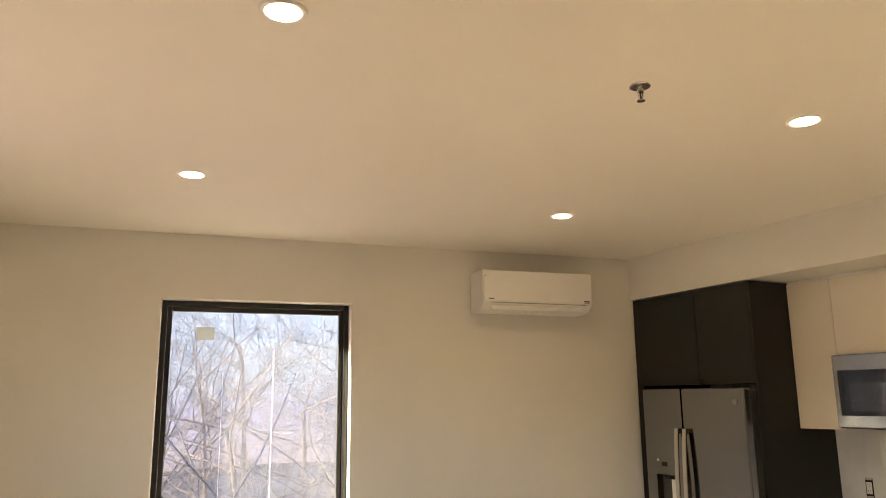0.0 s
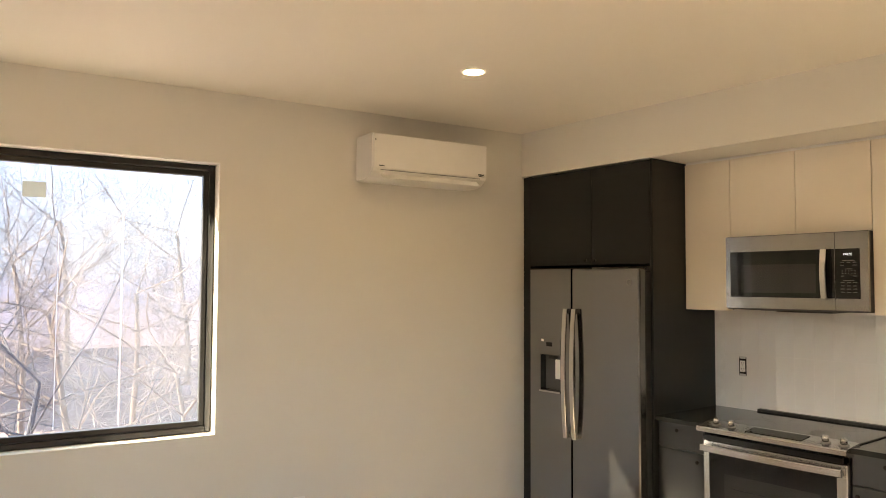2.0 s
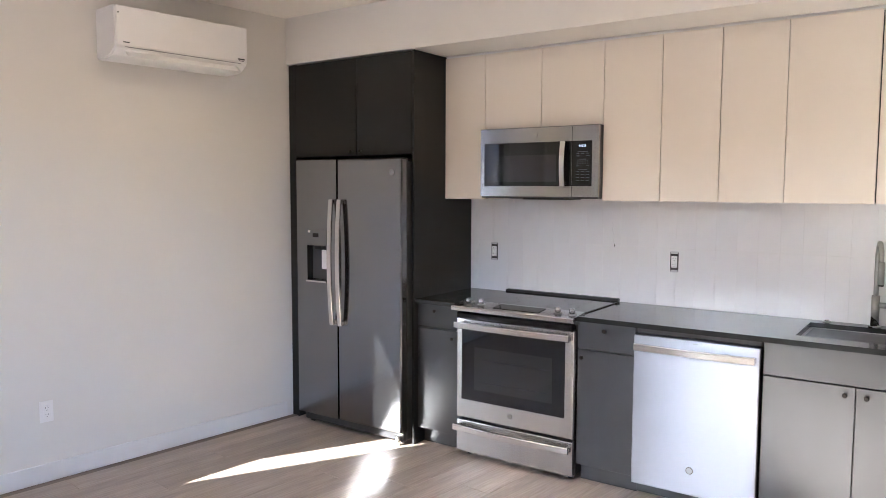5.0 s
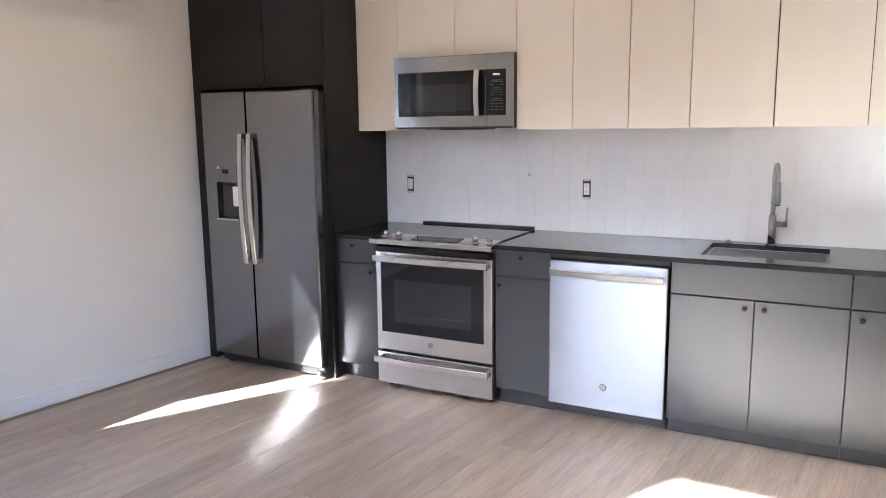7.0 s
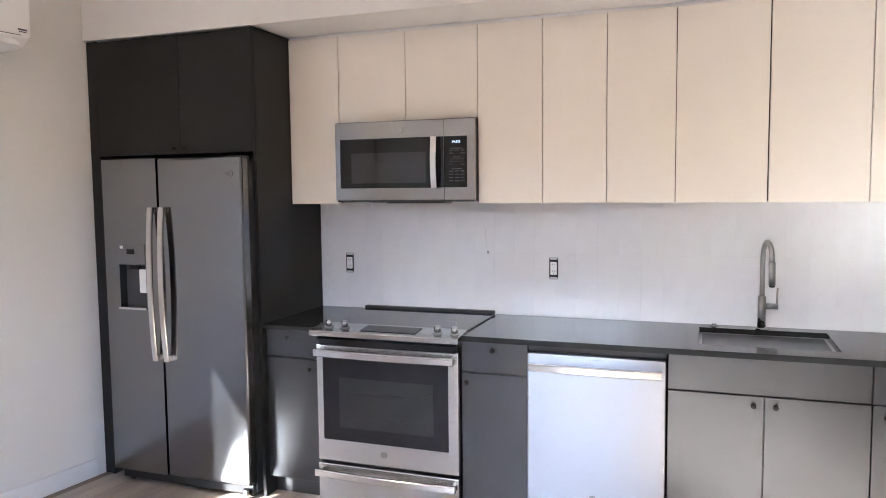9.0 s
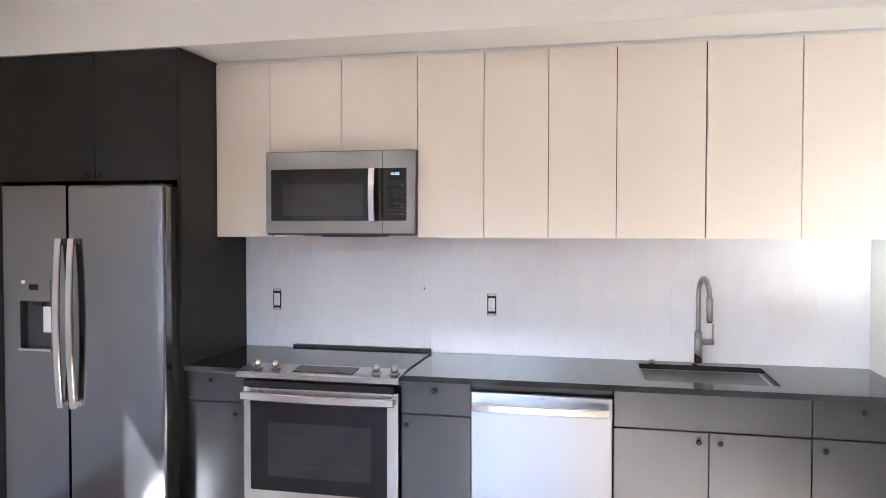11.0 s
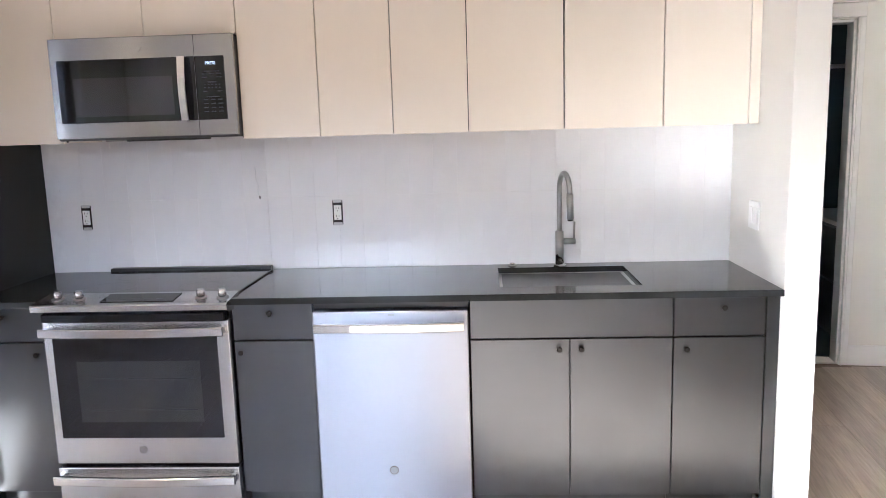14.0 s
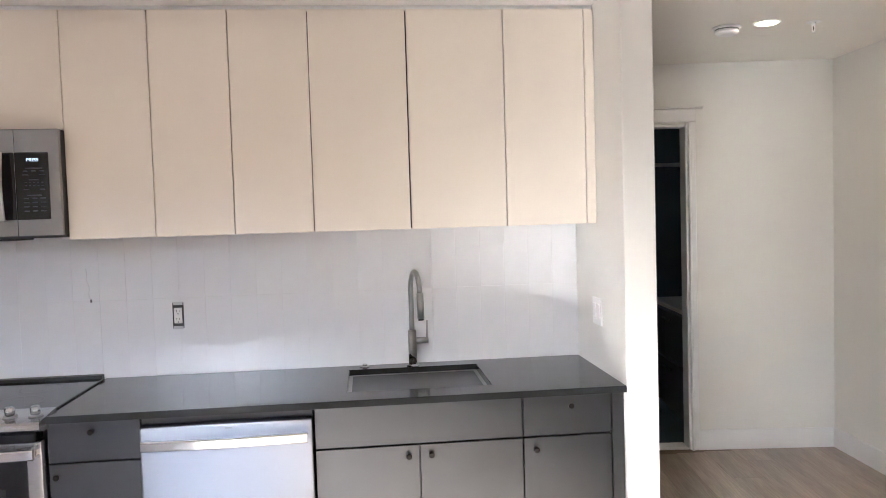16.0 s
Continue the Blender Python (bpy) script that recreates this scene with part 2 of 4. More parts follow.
def flat_section(w, d, c):
    return [(-w + c, -d), (w - c, -d), (w, -d + c), (w, d - c), (w - c, d), (-w + c, d), (-w, d - c), (-w, -d + c)]


def disc(name, at, axis, r, h, mat, parent=None, sides=24, label="", bevel=0.0):
    a = Vector(axis).normalized()
    return rod(name, Vector(at), Vector(at) + a * h, r, mat, parent, sides, label=label, bevel=bevel)


def holed_wall(name, l0, l1, z0, z1, a0, a1, b0, b1, thick, mat, m, label, bevel=0.0):
    """A wall along local x, thick along local +y, with one opening from a0 to a1 and b0 to b1."""
    bm = bmesh.new()
    outer, inner = [(l0, z0), (l1, z0), (l1, z1), (l0, z1)], [(a0, b0), (a1, b0), (a1, b1), (a0, b1)]
    v = {(k, d): [bm.verts.new((x, d, z)) for x, z in pts] for k, pts in (("o", outer), ("i", inner)) for d in (0, thick)}
    for i in range(4):
        j = (i + 1) % 4
        bm.faces.new((v["o", 0][i], v["o", 0][j], v["i", 0][j], v["i", 0][i]))
        bm.faces.new((v["o", thick][j], v["o", thick][i], v["i", thick][i], v["i", thick][j]))
        bm.faces.new((v["i", 0][i], v["i", 0][j], v["i", thick][j], v["i", thick][i]))
        bm.faces.new((v["o", 0][j], v["o", 0][i], v["o", thick][i], v["o", thick][j]))
    if bevel:
        ring = [e for e in bm.edges if e.verts[0] in v["i", 0] and e.verts[1] in v["i", 0]]
        bmesh.ops.bevel(bm, geom=ring, offset=bevel, segments=3, affect="EDGES", profile=0.5)
    bmesh.ops.recalc_face_normals(bm, faces=bm.faces)
    bmesh.ops.transform(bm, matrix=m, verts=bm.verts)
    return tagged(link(name, bm, mat), label, "wall", kind="structure")


def frame_bars(parent, m, a0, a1, b0, b1, w, d0, d1, mat, bevel=0.004, name="window_frame"):
    """Four bars round an opening in the local plane of m."""
    for x0, x1, z0, z1 in ((a0, a0 + w, b0, b1), (a1 - w, a1, b0, b1), (a0 + w, a1 - w, b0, b0 + w), (a0 + w, a1 - w, b1 - w, b1)):
        box(name, x0, x1, d0, d1, z0, z1, mat, parent, bevel, 1, m=m)


# ---- the large structure ----
SKEW = math.degrees(math.atan(0.12))
NORTH = pose(-0.66, 0.21, 0, 0, 0, -SKEW)          # local x along the window wall, y outwards
CEIL_Z, WEST_X, BACK_Y = 2.725, -5.0, -4.04

holed_wall("wall_north", -4.6, 0.95, -0.1, CEIL_Z + 0.1, -3.237, -2.09, 0.845, 2.325, 0.27, PAINT, NORTH,
           "warm white painted drywall with one window opening", 0.006)
WEST = pose(WEST_X, 0, 0, 0, 0, 90)                # local x along +y, y outwards to -x
holed_wall("wall_west", -9.1, 1.2, -0.1, CEIL_Z + 0.1, -2.42, -0.74, 0.72, 2.56, 0.16, PAINT, WEST,
           "warm white painted drywall with a wide window opening", 0.006)
tagged(box("wall_east", 0.0, 0.12, -4.039, 0.42, -0.1, CEIL_Z + 0.1, PAINT), "white painted drywall behind the kitchen run", "wall", kind="structure")
tagged(box("wall_partition", -0.64, 0.12, -4.165, BACK_Y, -0.1, CEIL_Z + 0.1, PAINT, bevel=0.004), "white painted drywall partition ending the kitchen counter", "wall", kind="structure")
HALL = pose(1.145, -6.06, 0, 0, 0, 90 - 6.7)       # local x along the hall's far wall, y back into the room side
holed_wall("wall_hall", -0.2, 5.2, -0.1, 2.75, 0.92, 1.74, -0.05, 2.11, -0.12, PAINT, HALL, "white painted drywall with a bathroom doorway")
tagged(box("wall_south", -2.2, 0.0, -0.15, 0.0, -0.1, CEIL_Z + 0.1, PAINT, m=pose(1.145, -6.06, 0, 0, 0, -4.2)), "white painted drywall along the hallway", "wall", kind="structure")
# Unseen walls, added to open the room up and dim the hallway.
tagged(box("wall_return", -1.05, -0.93, -9.0, -5.76, -0.1, CEIL_Z + 0.1, PAINT), "unseen white drywall added beside the opened-up room end", "wall", kind="structure")
tagged(box("wall_living", -5.1, -1.05, -9.15, -9.0, -0.1, CEIL_Z + 0.1, PAINT), "unseen white drywall added to close the opened-up room", "wall", kind="structure")
tagged(box("ceiling", -5.25, -0.3, -9.2, 1.1, CEIL_Z, CEIL_Z + 0.12, CEIL), "flat white painted drywall ceiling", "ceiling", kind="structure")
tagged(box("hall_ceiling", -0.64, 1.5, -6.5, -4.165, 2.49, CEIL_Z + 0.12, CEIL), "dropped white drywall ceiling over the hallway", "ceiling", kind="structure")
tagged(box("soffit", -0.655, 0.0, BACK_Y, 0.209, 2.418, CEIL_Z + 0.1, PAINT, bevel=0.003), "white painted drywall bulkhead above the cabinets", "bulkhead", kind="structure")
# Unseen corridor, added to draw light out of the hallway.
tagged(box("corridor_ceiling", 0.121, 2.0, -4.164, -0.8, 2.49, CEIL_Z + 0.12, CEIL), "unseen dropped ceiling over a corridor added to dim the hallway", "ceiling", kind="structure")
tagged(box("wall_corridor_end", 0.121, 2.0, -0.95, -0.8, -0.1, 2.489, PAINT), "unseen white drywall closing a corridor added to dim the hallway", "wall", kind="structure")
floor_base = tagged(box("floor", -5.2, 2.0, -9.2, 1.2, -0.1, -0.004, GAP), "pale oak plank floor with a satin finish", "floor", kind="structure")

# baseboards
box_m = [("baseboard_north", -3.95, -0.03, -0.013, 0.0, 0.0, 0.1, NORTH), ("baseboard_hall", 0.0, 0.876, 0.0, 0.013, 0.0, 0.13, HALL),
         ("baseboard_south", -2.19, 0.0, 0.0, 0.013, 0.0, 0.13, pose(1.145, -6.06, 0, 0, 0, -4.2))]
for n, x0, x1, y0, y1, z0, z1, m in box_m:
    tagged(box(n, x0, x1, y0, y1, z0, z1, TRIM, bevel=0.003, m=m), "white painted flat baseboard at the foot of the wall", "baseboard", kind="structure")


def window(name, m, a0, a1, b0, b1, d0, bars, label, pane, sash=0.05):
    w = tagged(new(name), label, "window", kind="structure")
    frame_bars(w, m, a0 + 0.002, a1 - 0.002, b0 + 0.002, b1 - 0.002, 0.032, d0, d0 + 0.07, FRAME)
    edges = [a0 + 0.034] + bars + [a1 - 0.034]
    for e0, e1 in zip(edges, edges[1:]):
        frame_bars(w, m, e0 + 0.001, e1 - 0.001, b0 + 0.036, b1 - 0.036, sash - 0.022, d0 + 0.014, d0 + 0.056, FRAME, 0.003, "sash")
        g = box("pane", e0 + sash - 0.024, e1 - sash + 0.024, d0 + 0.033, d0 + 0.037, b0 + 0.03 + sash - 0.022, b1 - 0.03 - sash + 0.022, pane, w, m=m)
        g.visible_shadow = False
    return w


north_window = window("window_1", NORTH, -3.237, -2.09, 0.845, 2.325, 0.075, [], "black framed fixed window looking onto bare trees", DUSTY)
box("sticker", -3.03, -2.925, 0.1068, 0.1076, 2.09, 2.168, PAPER, north_window, label="pale paper sticker on the glass", m=NORTH)
for a, z1 in ((-2.862, 1.91), (-2.56, 2.03)):
    box("glass_line", a - 0.0018, a + 0.0018, 0.1072, 0.1078, 0.925, z1, WHITE_LINE, north_window, label="thin white line on the glass", m=NORTH)
window("window_2", WEST, -2.42, -0.74, 0.72, 2.56, 0.06, [-2.08], "wide black framed window with two panes", PANE)

# ---- kitchen: tall cabinet round the fridge ----
FRONT, UPPER = -0.615, -0.325


def knob(at, parent):
    k = disc("knob", at, (-1, 0, 0), 0.005, 0.014, KNOB, parent, 12, "small dark bronze knob")
    disc("knob_head", (at[0] - 0.012, at[1], at[2]), (-1, 0, 0), 0.0105, 0.012, KNOB, k, 18, bevel=0.003)
    return k


tower = thing("tall_cabinet", (-0.33, -0.36, 0), "near-black laminate tall cabinet built round the fridge", "cabinet")
box("side_panel", -0.65, -0.003, -0.875, -0.857, 0, 2.412, ESPRESSO, tower, 0.001, 1)
box("side_panel", -0.648, -0.003, 0.128, 0.146, 0, 2.412, ESPRESSO, tower, 0.001, 1)
box("filler_strip", -0.64, -0.622, 0.148, 0.2, 0, 2.412, ESPRESSO, tower, 0.001, 1)
box("body", -0.626, -0.003, -0.856, 0.127, 1.80, 2.41, ESPRESSO, tower)
d1 = box("door", -0.65, -0.63, -0.413, 0.126, 1.793, 2.406, ESPRESSO, tower, 0.0015, 1)
d2 = box("door", -0.65, -0.63, -0.855, -0.417, 1.793, 2.406, ESPRESSO, tower, 0.0015, 1)
knob((-0.65, -0.376, 1.822), d1)
knob((-0.65, -0.452, 1.822), d2)

# ---- fridge ----
fridge = thing("refrigerator", (-0.4, -0.4, 0), "stainless steel side-by-side refrigerator with a water dispenser", "refrigerator")
box("case", -0.672, -0.08, -0.838, 0.022, 0.03, 1.752, DARKCASE, fridge, 0.004)
box("base_grille", -0.7, -0.6, -0.83, 0.015, 0.022, 0.076, BLACK, fridge, 0.006)
for y in (-0.79, -0.02):
    disc("roller", (-0.66, y - 0.012, 0.02), (0, 1, 0), 0.02, 0.024, BLACK, fridge, 16)
box("hinge_cover", -0.74, -0.66, -0.838, -0.76, 1.752, 1.772, BLACK, fridge, 0.004)
disc("foot", (-0.715, -0.80, 0.0), (0, 0, 1), 0.018, 0.06, STEEL_H, fridge, 16)


def dispenser_door():
    """The freezer door, with its recess cut through the front."""
    bm = bmesh.new()
    y = [0.03, -0.062, -0.236, -0.325]
    z = [0.085, 0.985, 1.212, 1.768]
    xf, xb = -0.745, -0.68
    g = {(i, j): bm.verts.new((xf, y[i], z[j])) for i in range(4) for j in range(4)}
    b = {(i, j): bm.verts.new((xb, y[i], z[j])) for i in (0, 3) for j in (0, 3)}
    r = {(i, j): bm.verts.new((xf + 0.055, y[i], z[j])) for i in (1, 2) for j in (1, 2)}
    for i in range(3):
        for j in range(3):
            if (i, j) != (1, 1):
                bm.faces.new((g[i, j], g[i + 1, j], g[i + 1, j + 1], g[i, j + 1]))
    ringf = [(1, 1), (2, 1), (2, 2), (1, 2)]
    for a, c in zip(ringf, ringf[1:] + ringf[:1]):
        bm.faces.new((g[a], g[c], r[c], r[a]))
    bm.faces.new([r[k] for k in ringf])
    bm.faces.new((b[0, 0], b[3, 0], b[3, 3], b[0, 3]))
    bm.faces.new([g[0, j] for j in range(4)] + [b[0, 3], b[0, 0]])
    bm.faces.new([g[3, j] for j in range(4)] + [b[3, 3], b[3, 0]])
    bm.faces.new([g[i, 0] for i in range(4)] + [b[3, 0], b[0, 0]])
    bm.faces.new([g[i, 3] for i in range(4)] + [b[3, 3], b[0, 3]])
    bmesh.ops.recalc_face_normals(bm, faces=bm.faces)
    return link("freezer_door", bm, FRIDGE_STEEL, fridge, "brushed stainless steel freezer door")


fd = dispenser_door()
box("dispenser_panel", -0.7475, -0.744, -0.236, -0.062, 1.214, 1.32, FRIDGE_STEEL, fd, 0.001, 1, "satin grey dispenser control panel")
box("display", -0.7495, -0.7478, -0.166, -0.118, 1.268, 1.294, BLACKGLASS, fd)
box("badge", -0.7495, -0.7478, -0.094, -0.074, 1.297, 1.313, WHITEPL, fd)
box("recess_lining", -0.697, -0.692, -0.234, -0.064, 0.988, 1.21, DARKCASE, fd)
box("spout", -0.735, -0.70, -0.175, -0.12, 1.185, 1.21, BLACK, fd, 0.004)
box("paddle", -0.728, -0.715, -0.225, -0.175, 1.06, 1.185, WHITEPL, fd, 0.004, label="white dispenser paddle")
box("drip_tray", -0.757, -0.70, -0.24, -0.058, 0.972, 0.984, STEEL_H, fd, 0.002)
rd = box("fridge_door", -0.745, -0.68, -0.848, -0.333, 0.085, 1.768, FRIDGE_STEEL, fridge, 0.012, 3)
disc("badge", (-0.745, -0.778, 1.683), (-1, 0, 0), 0.019, 0.002, LOGO, rd, 28, "small round metal badge")
disc("badge_face", (-0.747, -0.778, 1.683), (-1, 0, 0), 0.0155, 0.0012, MARK, rd, 28)


def bowed_handle(parent, y, z0, z1, x0, bow, w, d, name="handle"):
    pts = [(x0 - bow * math.sin(math.pi * k / 20) ** 0.8, y, z0 + (z1 - z0) * k / 20) for k in range(21)]
    h = sweep(name, pts, flat_section(w, d, 0.004), STEEL_H, parent, (0, 1, 0), "bowed polished steel handle", smooth=False)
    for z in (z0 + 0.015, z1 - 0.015):
        box("mount", x0 - 0.004, -0.744, y - w * 0.8, y + w * 0.8, z - 0.015, z + 0.015, STEEL_H, h, 0.003, 1)
    return h


bowed_handle(fd, -0.302, 0.71, 1.515, -0.77, 0.022, 0.017, 0.008)
bowed_handle(rd, -0.372, 0.71, 1.515, -0.77, 0.022, 0.017, 0.008)

# ---- base cabinets ----


def base_cabinet(y0, y1, fronts, knobs, label):
    c = thing("base_cabinet", (-0.31, (y0 + y1) / 2, 0), label, "cabinet", "base cabinets under the counter")
    box("body", -0.594, -0.003, y1 + 0.001, y0 - 0.001, 0.1, 0.886, GREY, c)
    box("toe_kick", -0.545, -0.527, y1 + 0.001, y0 - 0.001, 0, 0.1, GREY, c)
    for n, a, b, z0, z1, k in fronts:
        f = box(n, FRONT, -0.597, b + 0.0018, a - 0.0018, z0, z1, GREY, c, 0.0015, 1)
        if k:
            knob((FRONT, k[0], k[1]), f)
    return c


base_cabinet(-0.877, -1.186, [("drawer", -0.877, -1.186, 0.744, 0.885, (-1.012, 0.848)), ("door", -0.877, -1.186, 0.104, 0.738, (-1.139, 0.692))], 0,
             "slate grey laminate base cabinet beside the fridge")
base_cabinet(-1.942, -2.262, [("drawer", -1.942, -2.262, 0.74, 0.885, (-2.095, 0.848)), ("door", -1.942, -2.262, 0.104, 0.734, (-1.972, 0.692))], 0,
             "slate grey laminate base cabinet between range and dishwasher")
base_cabinet(-2.872, -3.645, [("false_front", -2.872, -3.645, 0.733, 0.885, None), ("door", -2.872, -3.254, 0.09, 0.727, (-3.213, 0.69)),
                              ("door", -3.254, -3.645, 0.09, 0.727, (-3.297, 0.69))], 0, "slate grey laminate double-door cabinet under the sink")
c3 = base_cabinet(-3.645, -3.988, [("drawer", -3.645, -3.988, 0.733, 0.885, (-3.828, 0.845)), ("door", -3.645, -3.988, 0.09, 0.727, (-3.692, 0.685))], 0,
                  "slate grey laminate base cabinet beside the partition wall")
box("filler_strip", FRONT, -0.597, -4.037, -3.9905, 0.0, 0.885, GREY, c3, 0.001, 1)

# ---- counter ----
CT = 0.914


def slab(name, y0, y1, hole=None):
    bm = bmesh.new()
    if hole is None:
        cuboid(bm, -0.648, -0.012, y1, y0, 0.889, CT, 0.0025, 2)
    else:
        hx0, hx1, hy0, hy1 = hole
        outer, inner = [(-0.648, y1), (-0.012, y1), (-0.012, y0), (-0.648, y0)], [(hx0, hy1), (hx1, hy1), (hx1, hy0), (hx0, hy0)]
        v = {(k, z): [bm.verts.new((x, y, z)) for x, y in pts] for k, pts in (("o", outer), ("i", inner)) for z in (0.889, CT)}
        for i in range(4):
            j = (i + 1) % 4
            bm.faces.new((v["o", CT][i], v["o", CT][j], v["i", CT][j], v["i", CT][i]))
            bm.faces.new((v["o", 0.889][i], v["o", 0.889][j], v["i", 0.889][j], v["i", 0.889][i]))
            bm.faces.new((v["i", CT][i], v["i", CT][j], v["i", 0.889][j], v["i", 0.889][i]))
            bm.faces.new((v["o", CT][i], v["o", CT][j], v["o", 0.889][j], v["o", 0.889][i]))
        bmesh.ops.recalc_face_normals(bm, faces=bm.faces)
        top = [e for e in bm.edges if all(abs(q.co.z - CT) < 1e-5 for q in e.verts) and (all(q in v["o", CT] for q in e.verts) or all(q in v["i", CT] for q in e.verts))]
        bmesh.ops.bevel(bm, geom=top, offset=0.0025, segments=2, affect="EDGES")
    return tagged(link(name, bm, QUARTZ), "polished dark grey quartz worktop on the base cabinets", "worktop")


slab("worktop", -0.877, -1.186)
slab("worktop", -1.944, -4.038, (-0.515, -0.108, -2.992, -3.545))

# sink, tap, air switch
sink = thing("sink", (-0.31, -3.27, 0.7), "undermount rectangular stainless steel single-bowl sink", "sink")
bm = bmesh.new()
cuboid(bm, -0.519, -0.104, -3.549, -2.988, 0.69, 0.8885, 0.018, 3)
bmesh.ops.delete(bm, geom=[f for f in bm.faces if f.calc_center_median().z > 0.8884], context="FACES")
top = [v for v in bm.verts if v.co.z > 0.866]
for v in top:
    v.co.z = 0.8885
bmesh.ops.solidify(bm, geom=bm.faces, thickness=-0.002)
link("bowl", bm, SINKM, sink)
disc("drain", (-0.3, -3.27, 0.6925), (0, 0, 1), 0.045, 0.003, STEEL_H, sink, 28)
disc("drain_strainer", (-0.3, -3.27, 0.6955), (0, 0, 1), 0.03, 0.002, DARKCASE, sink, 24)

tap = thing("kitchen_tap", (-0.07, -3.27, CT), "brushed nickel gooseneck pull-down kitchen tap", "tap")
disc("base_ring", (-0.07, -3.27, CT), (0, 0, 1), 0.027, 0.008, NICKEL, tap, 28, bevel=0.002)
disc("column", (-0.07, -3.27, CT + 0.008), (0, 0, 1), 0.0185, 0.15, NICKEL, tap, 28, bevel=0.002)
R = 0.083
arc = [(-0.07, -3.27, 1.07 + 0.0226 * k) for k in range(9)]
arc += [(-0.07 - R + R * math.cos(a), -3.27 - 0.028 * (1 - math.cos(a)) / 2, 1.2508 + R * math.sin(a)) for a in [math.pi * k / 18 for k in range(1, 19)]]
sweep("neck", arc, ring_section(0.0115), NICKEL, tap)
rod("spray_head", (-0.236, -3.298, 1.2515), (-0.2365, -3.3, 1.142), 0.0148, NICKEL, tap, 24, bevel=0.002)
rod("nozzle", (-0.2365, -3.3, 1.142), (-0.2365, -3.3001, 1.136), 0.012, BLACK, tap, 20)
rod("valve", (-0.07, -3.287, 1.024), (-0.07, -3.341, 1.024), 0.0145, NICKEL, tap, 24, bevel=0.002)
rod("lever", (-0.07, -3.335, 1.036), (-0.071, -3.337, 1.112), 0.0045, NICKEL, tap, 12)
air = thing("air_switch", (-0.045, -3.058, CT), "small round brushed nickel button on the worktop", "button")
disc("flange", (-0.045, -3.058, CT), (0, 0, 1), 0.021, 0.004, NICKEL, air, 24, bevel=0.0015)
disc("button", (-0.045, -3.058, CT + 0.004), (0, 0, 1), 0.011, 0.008, STEEL_H, air, 20, bevel=0.002)

# ---- range ----
rg = thing("range", (-0.34, -1.565, 0), "stainless steel slide-in electric range with a black glass oven window", "range")
Y0, Y1 = -1.19, -1.938
box("body", -0.6, -0.04, Y1 + 0.004, Y0 - 0.004, 0.03, 0.9, BLACK, rg)
for y in (-1.235, -1.895):
    for x in (-0.57, -0.12):
        disc("foot", (x, y, 0), (0, 0, 1), 0.016, 0.032, BLACK, rg, 14)
box("cooktop", -0.545, -0.055, -1.95, -1.18, 0.9148, 0.921, BLACKGLASS, rg, 0.003, 2, "black glass cooktop")
for x, y, r in ((-0.42, -1.36, 0.105), (-0.42, -1.76, 0.09), (-0.19, -1.37, 0.08), (-0.19, -1.75, 0.08)):
    bm = bmesh.new()
    ring = []
    for k in range(40):
        a = 2 * math.pi * k / 40
        ring.append([bm.verts.new((x + q * math.cos(a), y + q * math.sin(a), 0.9216)) for q in (r, r + 0.0022)])
    for a, b in zip(ring, ring[1:] + ring[:1]):
        bm.faces.new((a[0], a[1], b[1], b[0]))
    link("burner_ring", bm, MARK, rg)
box("rear_vent", -0.052, -0.014, -1.94, -1.172, 0.905, 0.934, BLACK, rg, 0.004, 2, "black rear vent rail")
# sloping control panel
bm = bmesh.new()
prof = [(-0.548, 0.925), (-0.69, 0.909), (-0.696, 0.903), (-0.693, 0.882), (-0.66, 0.868), (-0.548, 0.868)]
va, vb = [bm.verts.new((x, -1.176, z)) for x, z in prof], [bm.verts.new((x, -1.952, z)) for x, z in prof]
for i in range(len(prof)):
    j = (i + 1) % len(prof)
    bm.faces.new((va[i], va[j], vb[j], vb[i]))
bm.faces.new(va[::-1])
bm.faces.new(vb)
bmesh.ops.recalc_face_normals(bm, faces=bm.faces)
panel = link("control_panel", bm, STEEL, rg, "stainless steel control panel")
slope = math.atan(0.016 / 0.142)
PN = Vector((-math.sin(slope), 0, math.cos(slope)))
box("display", -0.045, 0.05, -0.165, 0.125, 0.0004, 0.0022, BLACKGLASS, panel, m=pose(-0.62, -1.565, 0.9171, 0, -math.degrees(slope), 0))
for i in range(5):
    box("print", -0.02, -0.012, -0.12 + i * 0.05, -0.09 + i * 0.05, 0.0022, 0.0026, PRINT, panel, m=pose(-0.62, -1.565, 0.9171, 0, -math.degrees(slope), 0))
for y in (-1.255, -1.342, -1.83, -1.915):
    at = Vector((-0.628, y, 0.9163))
    k = disc("knob", at, PN, 0.024, 0.006, NICKEL, rg, 28, "polished steel control knob", bevel=0.002)
    disc("knob_stem", at + PN * 0.006, PN, 0.016, 0.03, STEEL, k, 24, bevel=0.003)
box("under_console", -0.676, -0.602, Y1 + 0.012, Y0 - 0.012, 0.834, 0.8675, BLACKGLASS, rg, 0.004, 1)
door = box("oven_door", -0.652, -0.602, Y1, Y0, 0.242, 0.831, STEEL, rg, 0.005, 2)
box("oven_window", -0.6545, -0.6515, -1.888, -1.226, 0.352, 0.772, BLACKGLASS, door, 0.001, 1, "black oven window")
box("inner_pane", -0.6554, -0.6546, -1.815, -1.315, 0.42, 0.672, SMOKED, door)
for z in (0.47, 0.60):
    box("rack_wire", -0.6558, -0.6553, -1.79, -1.36, z, z + 0.0012, BLACK, door)
disc("badge", (-0.652, -1.552, 0.302), (-1, 0, 0), 0.016, 0.002, LOGO, door, 28)


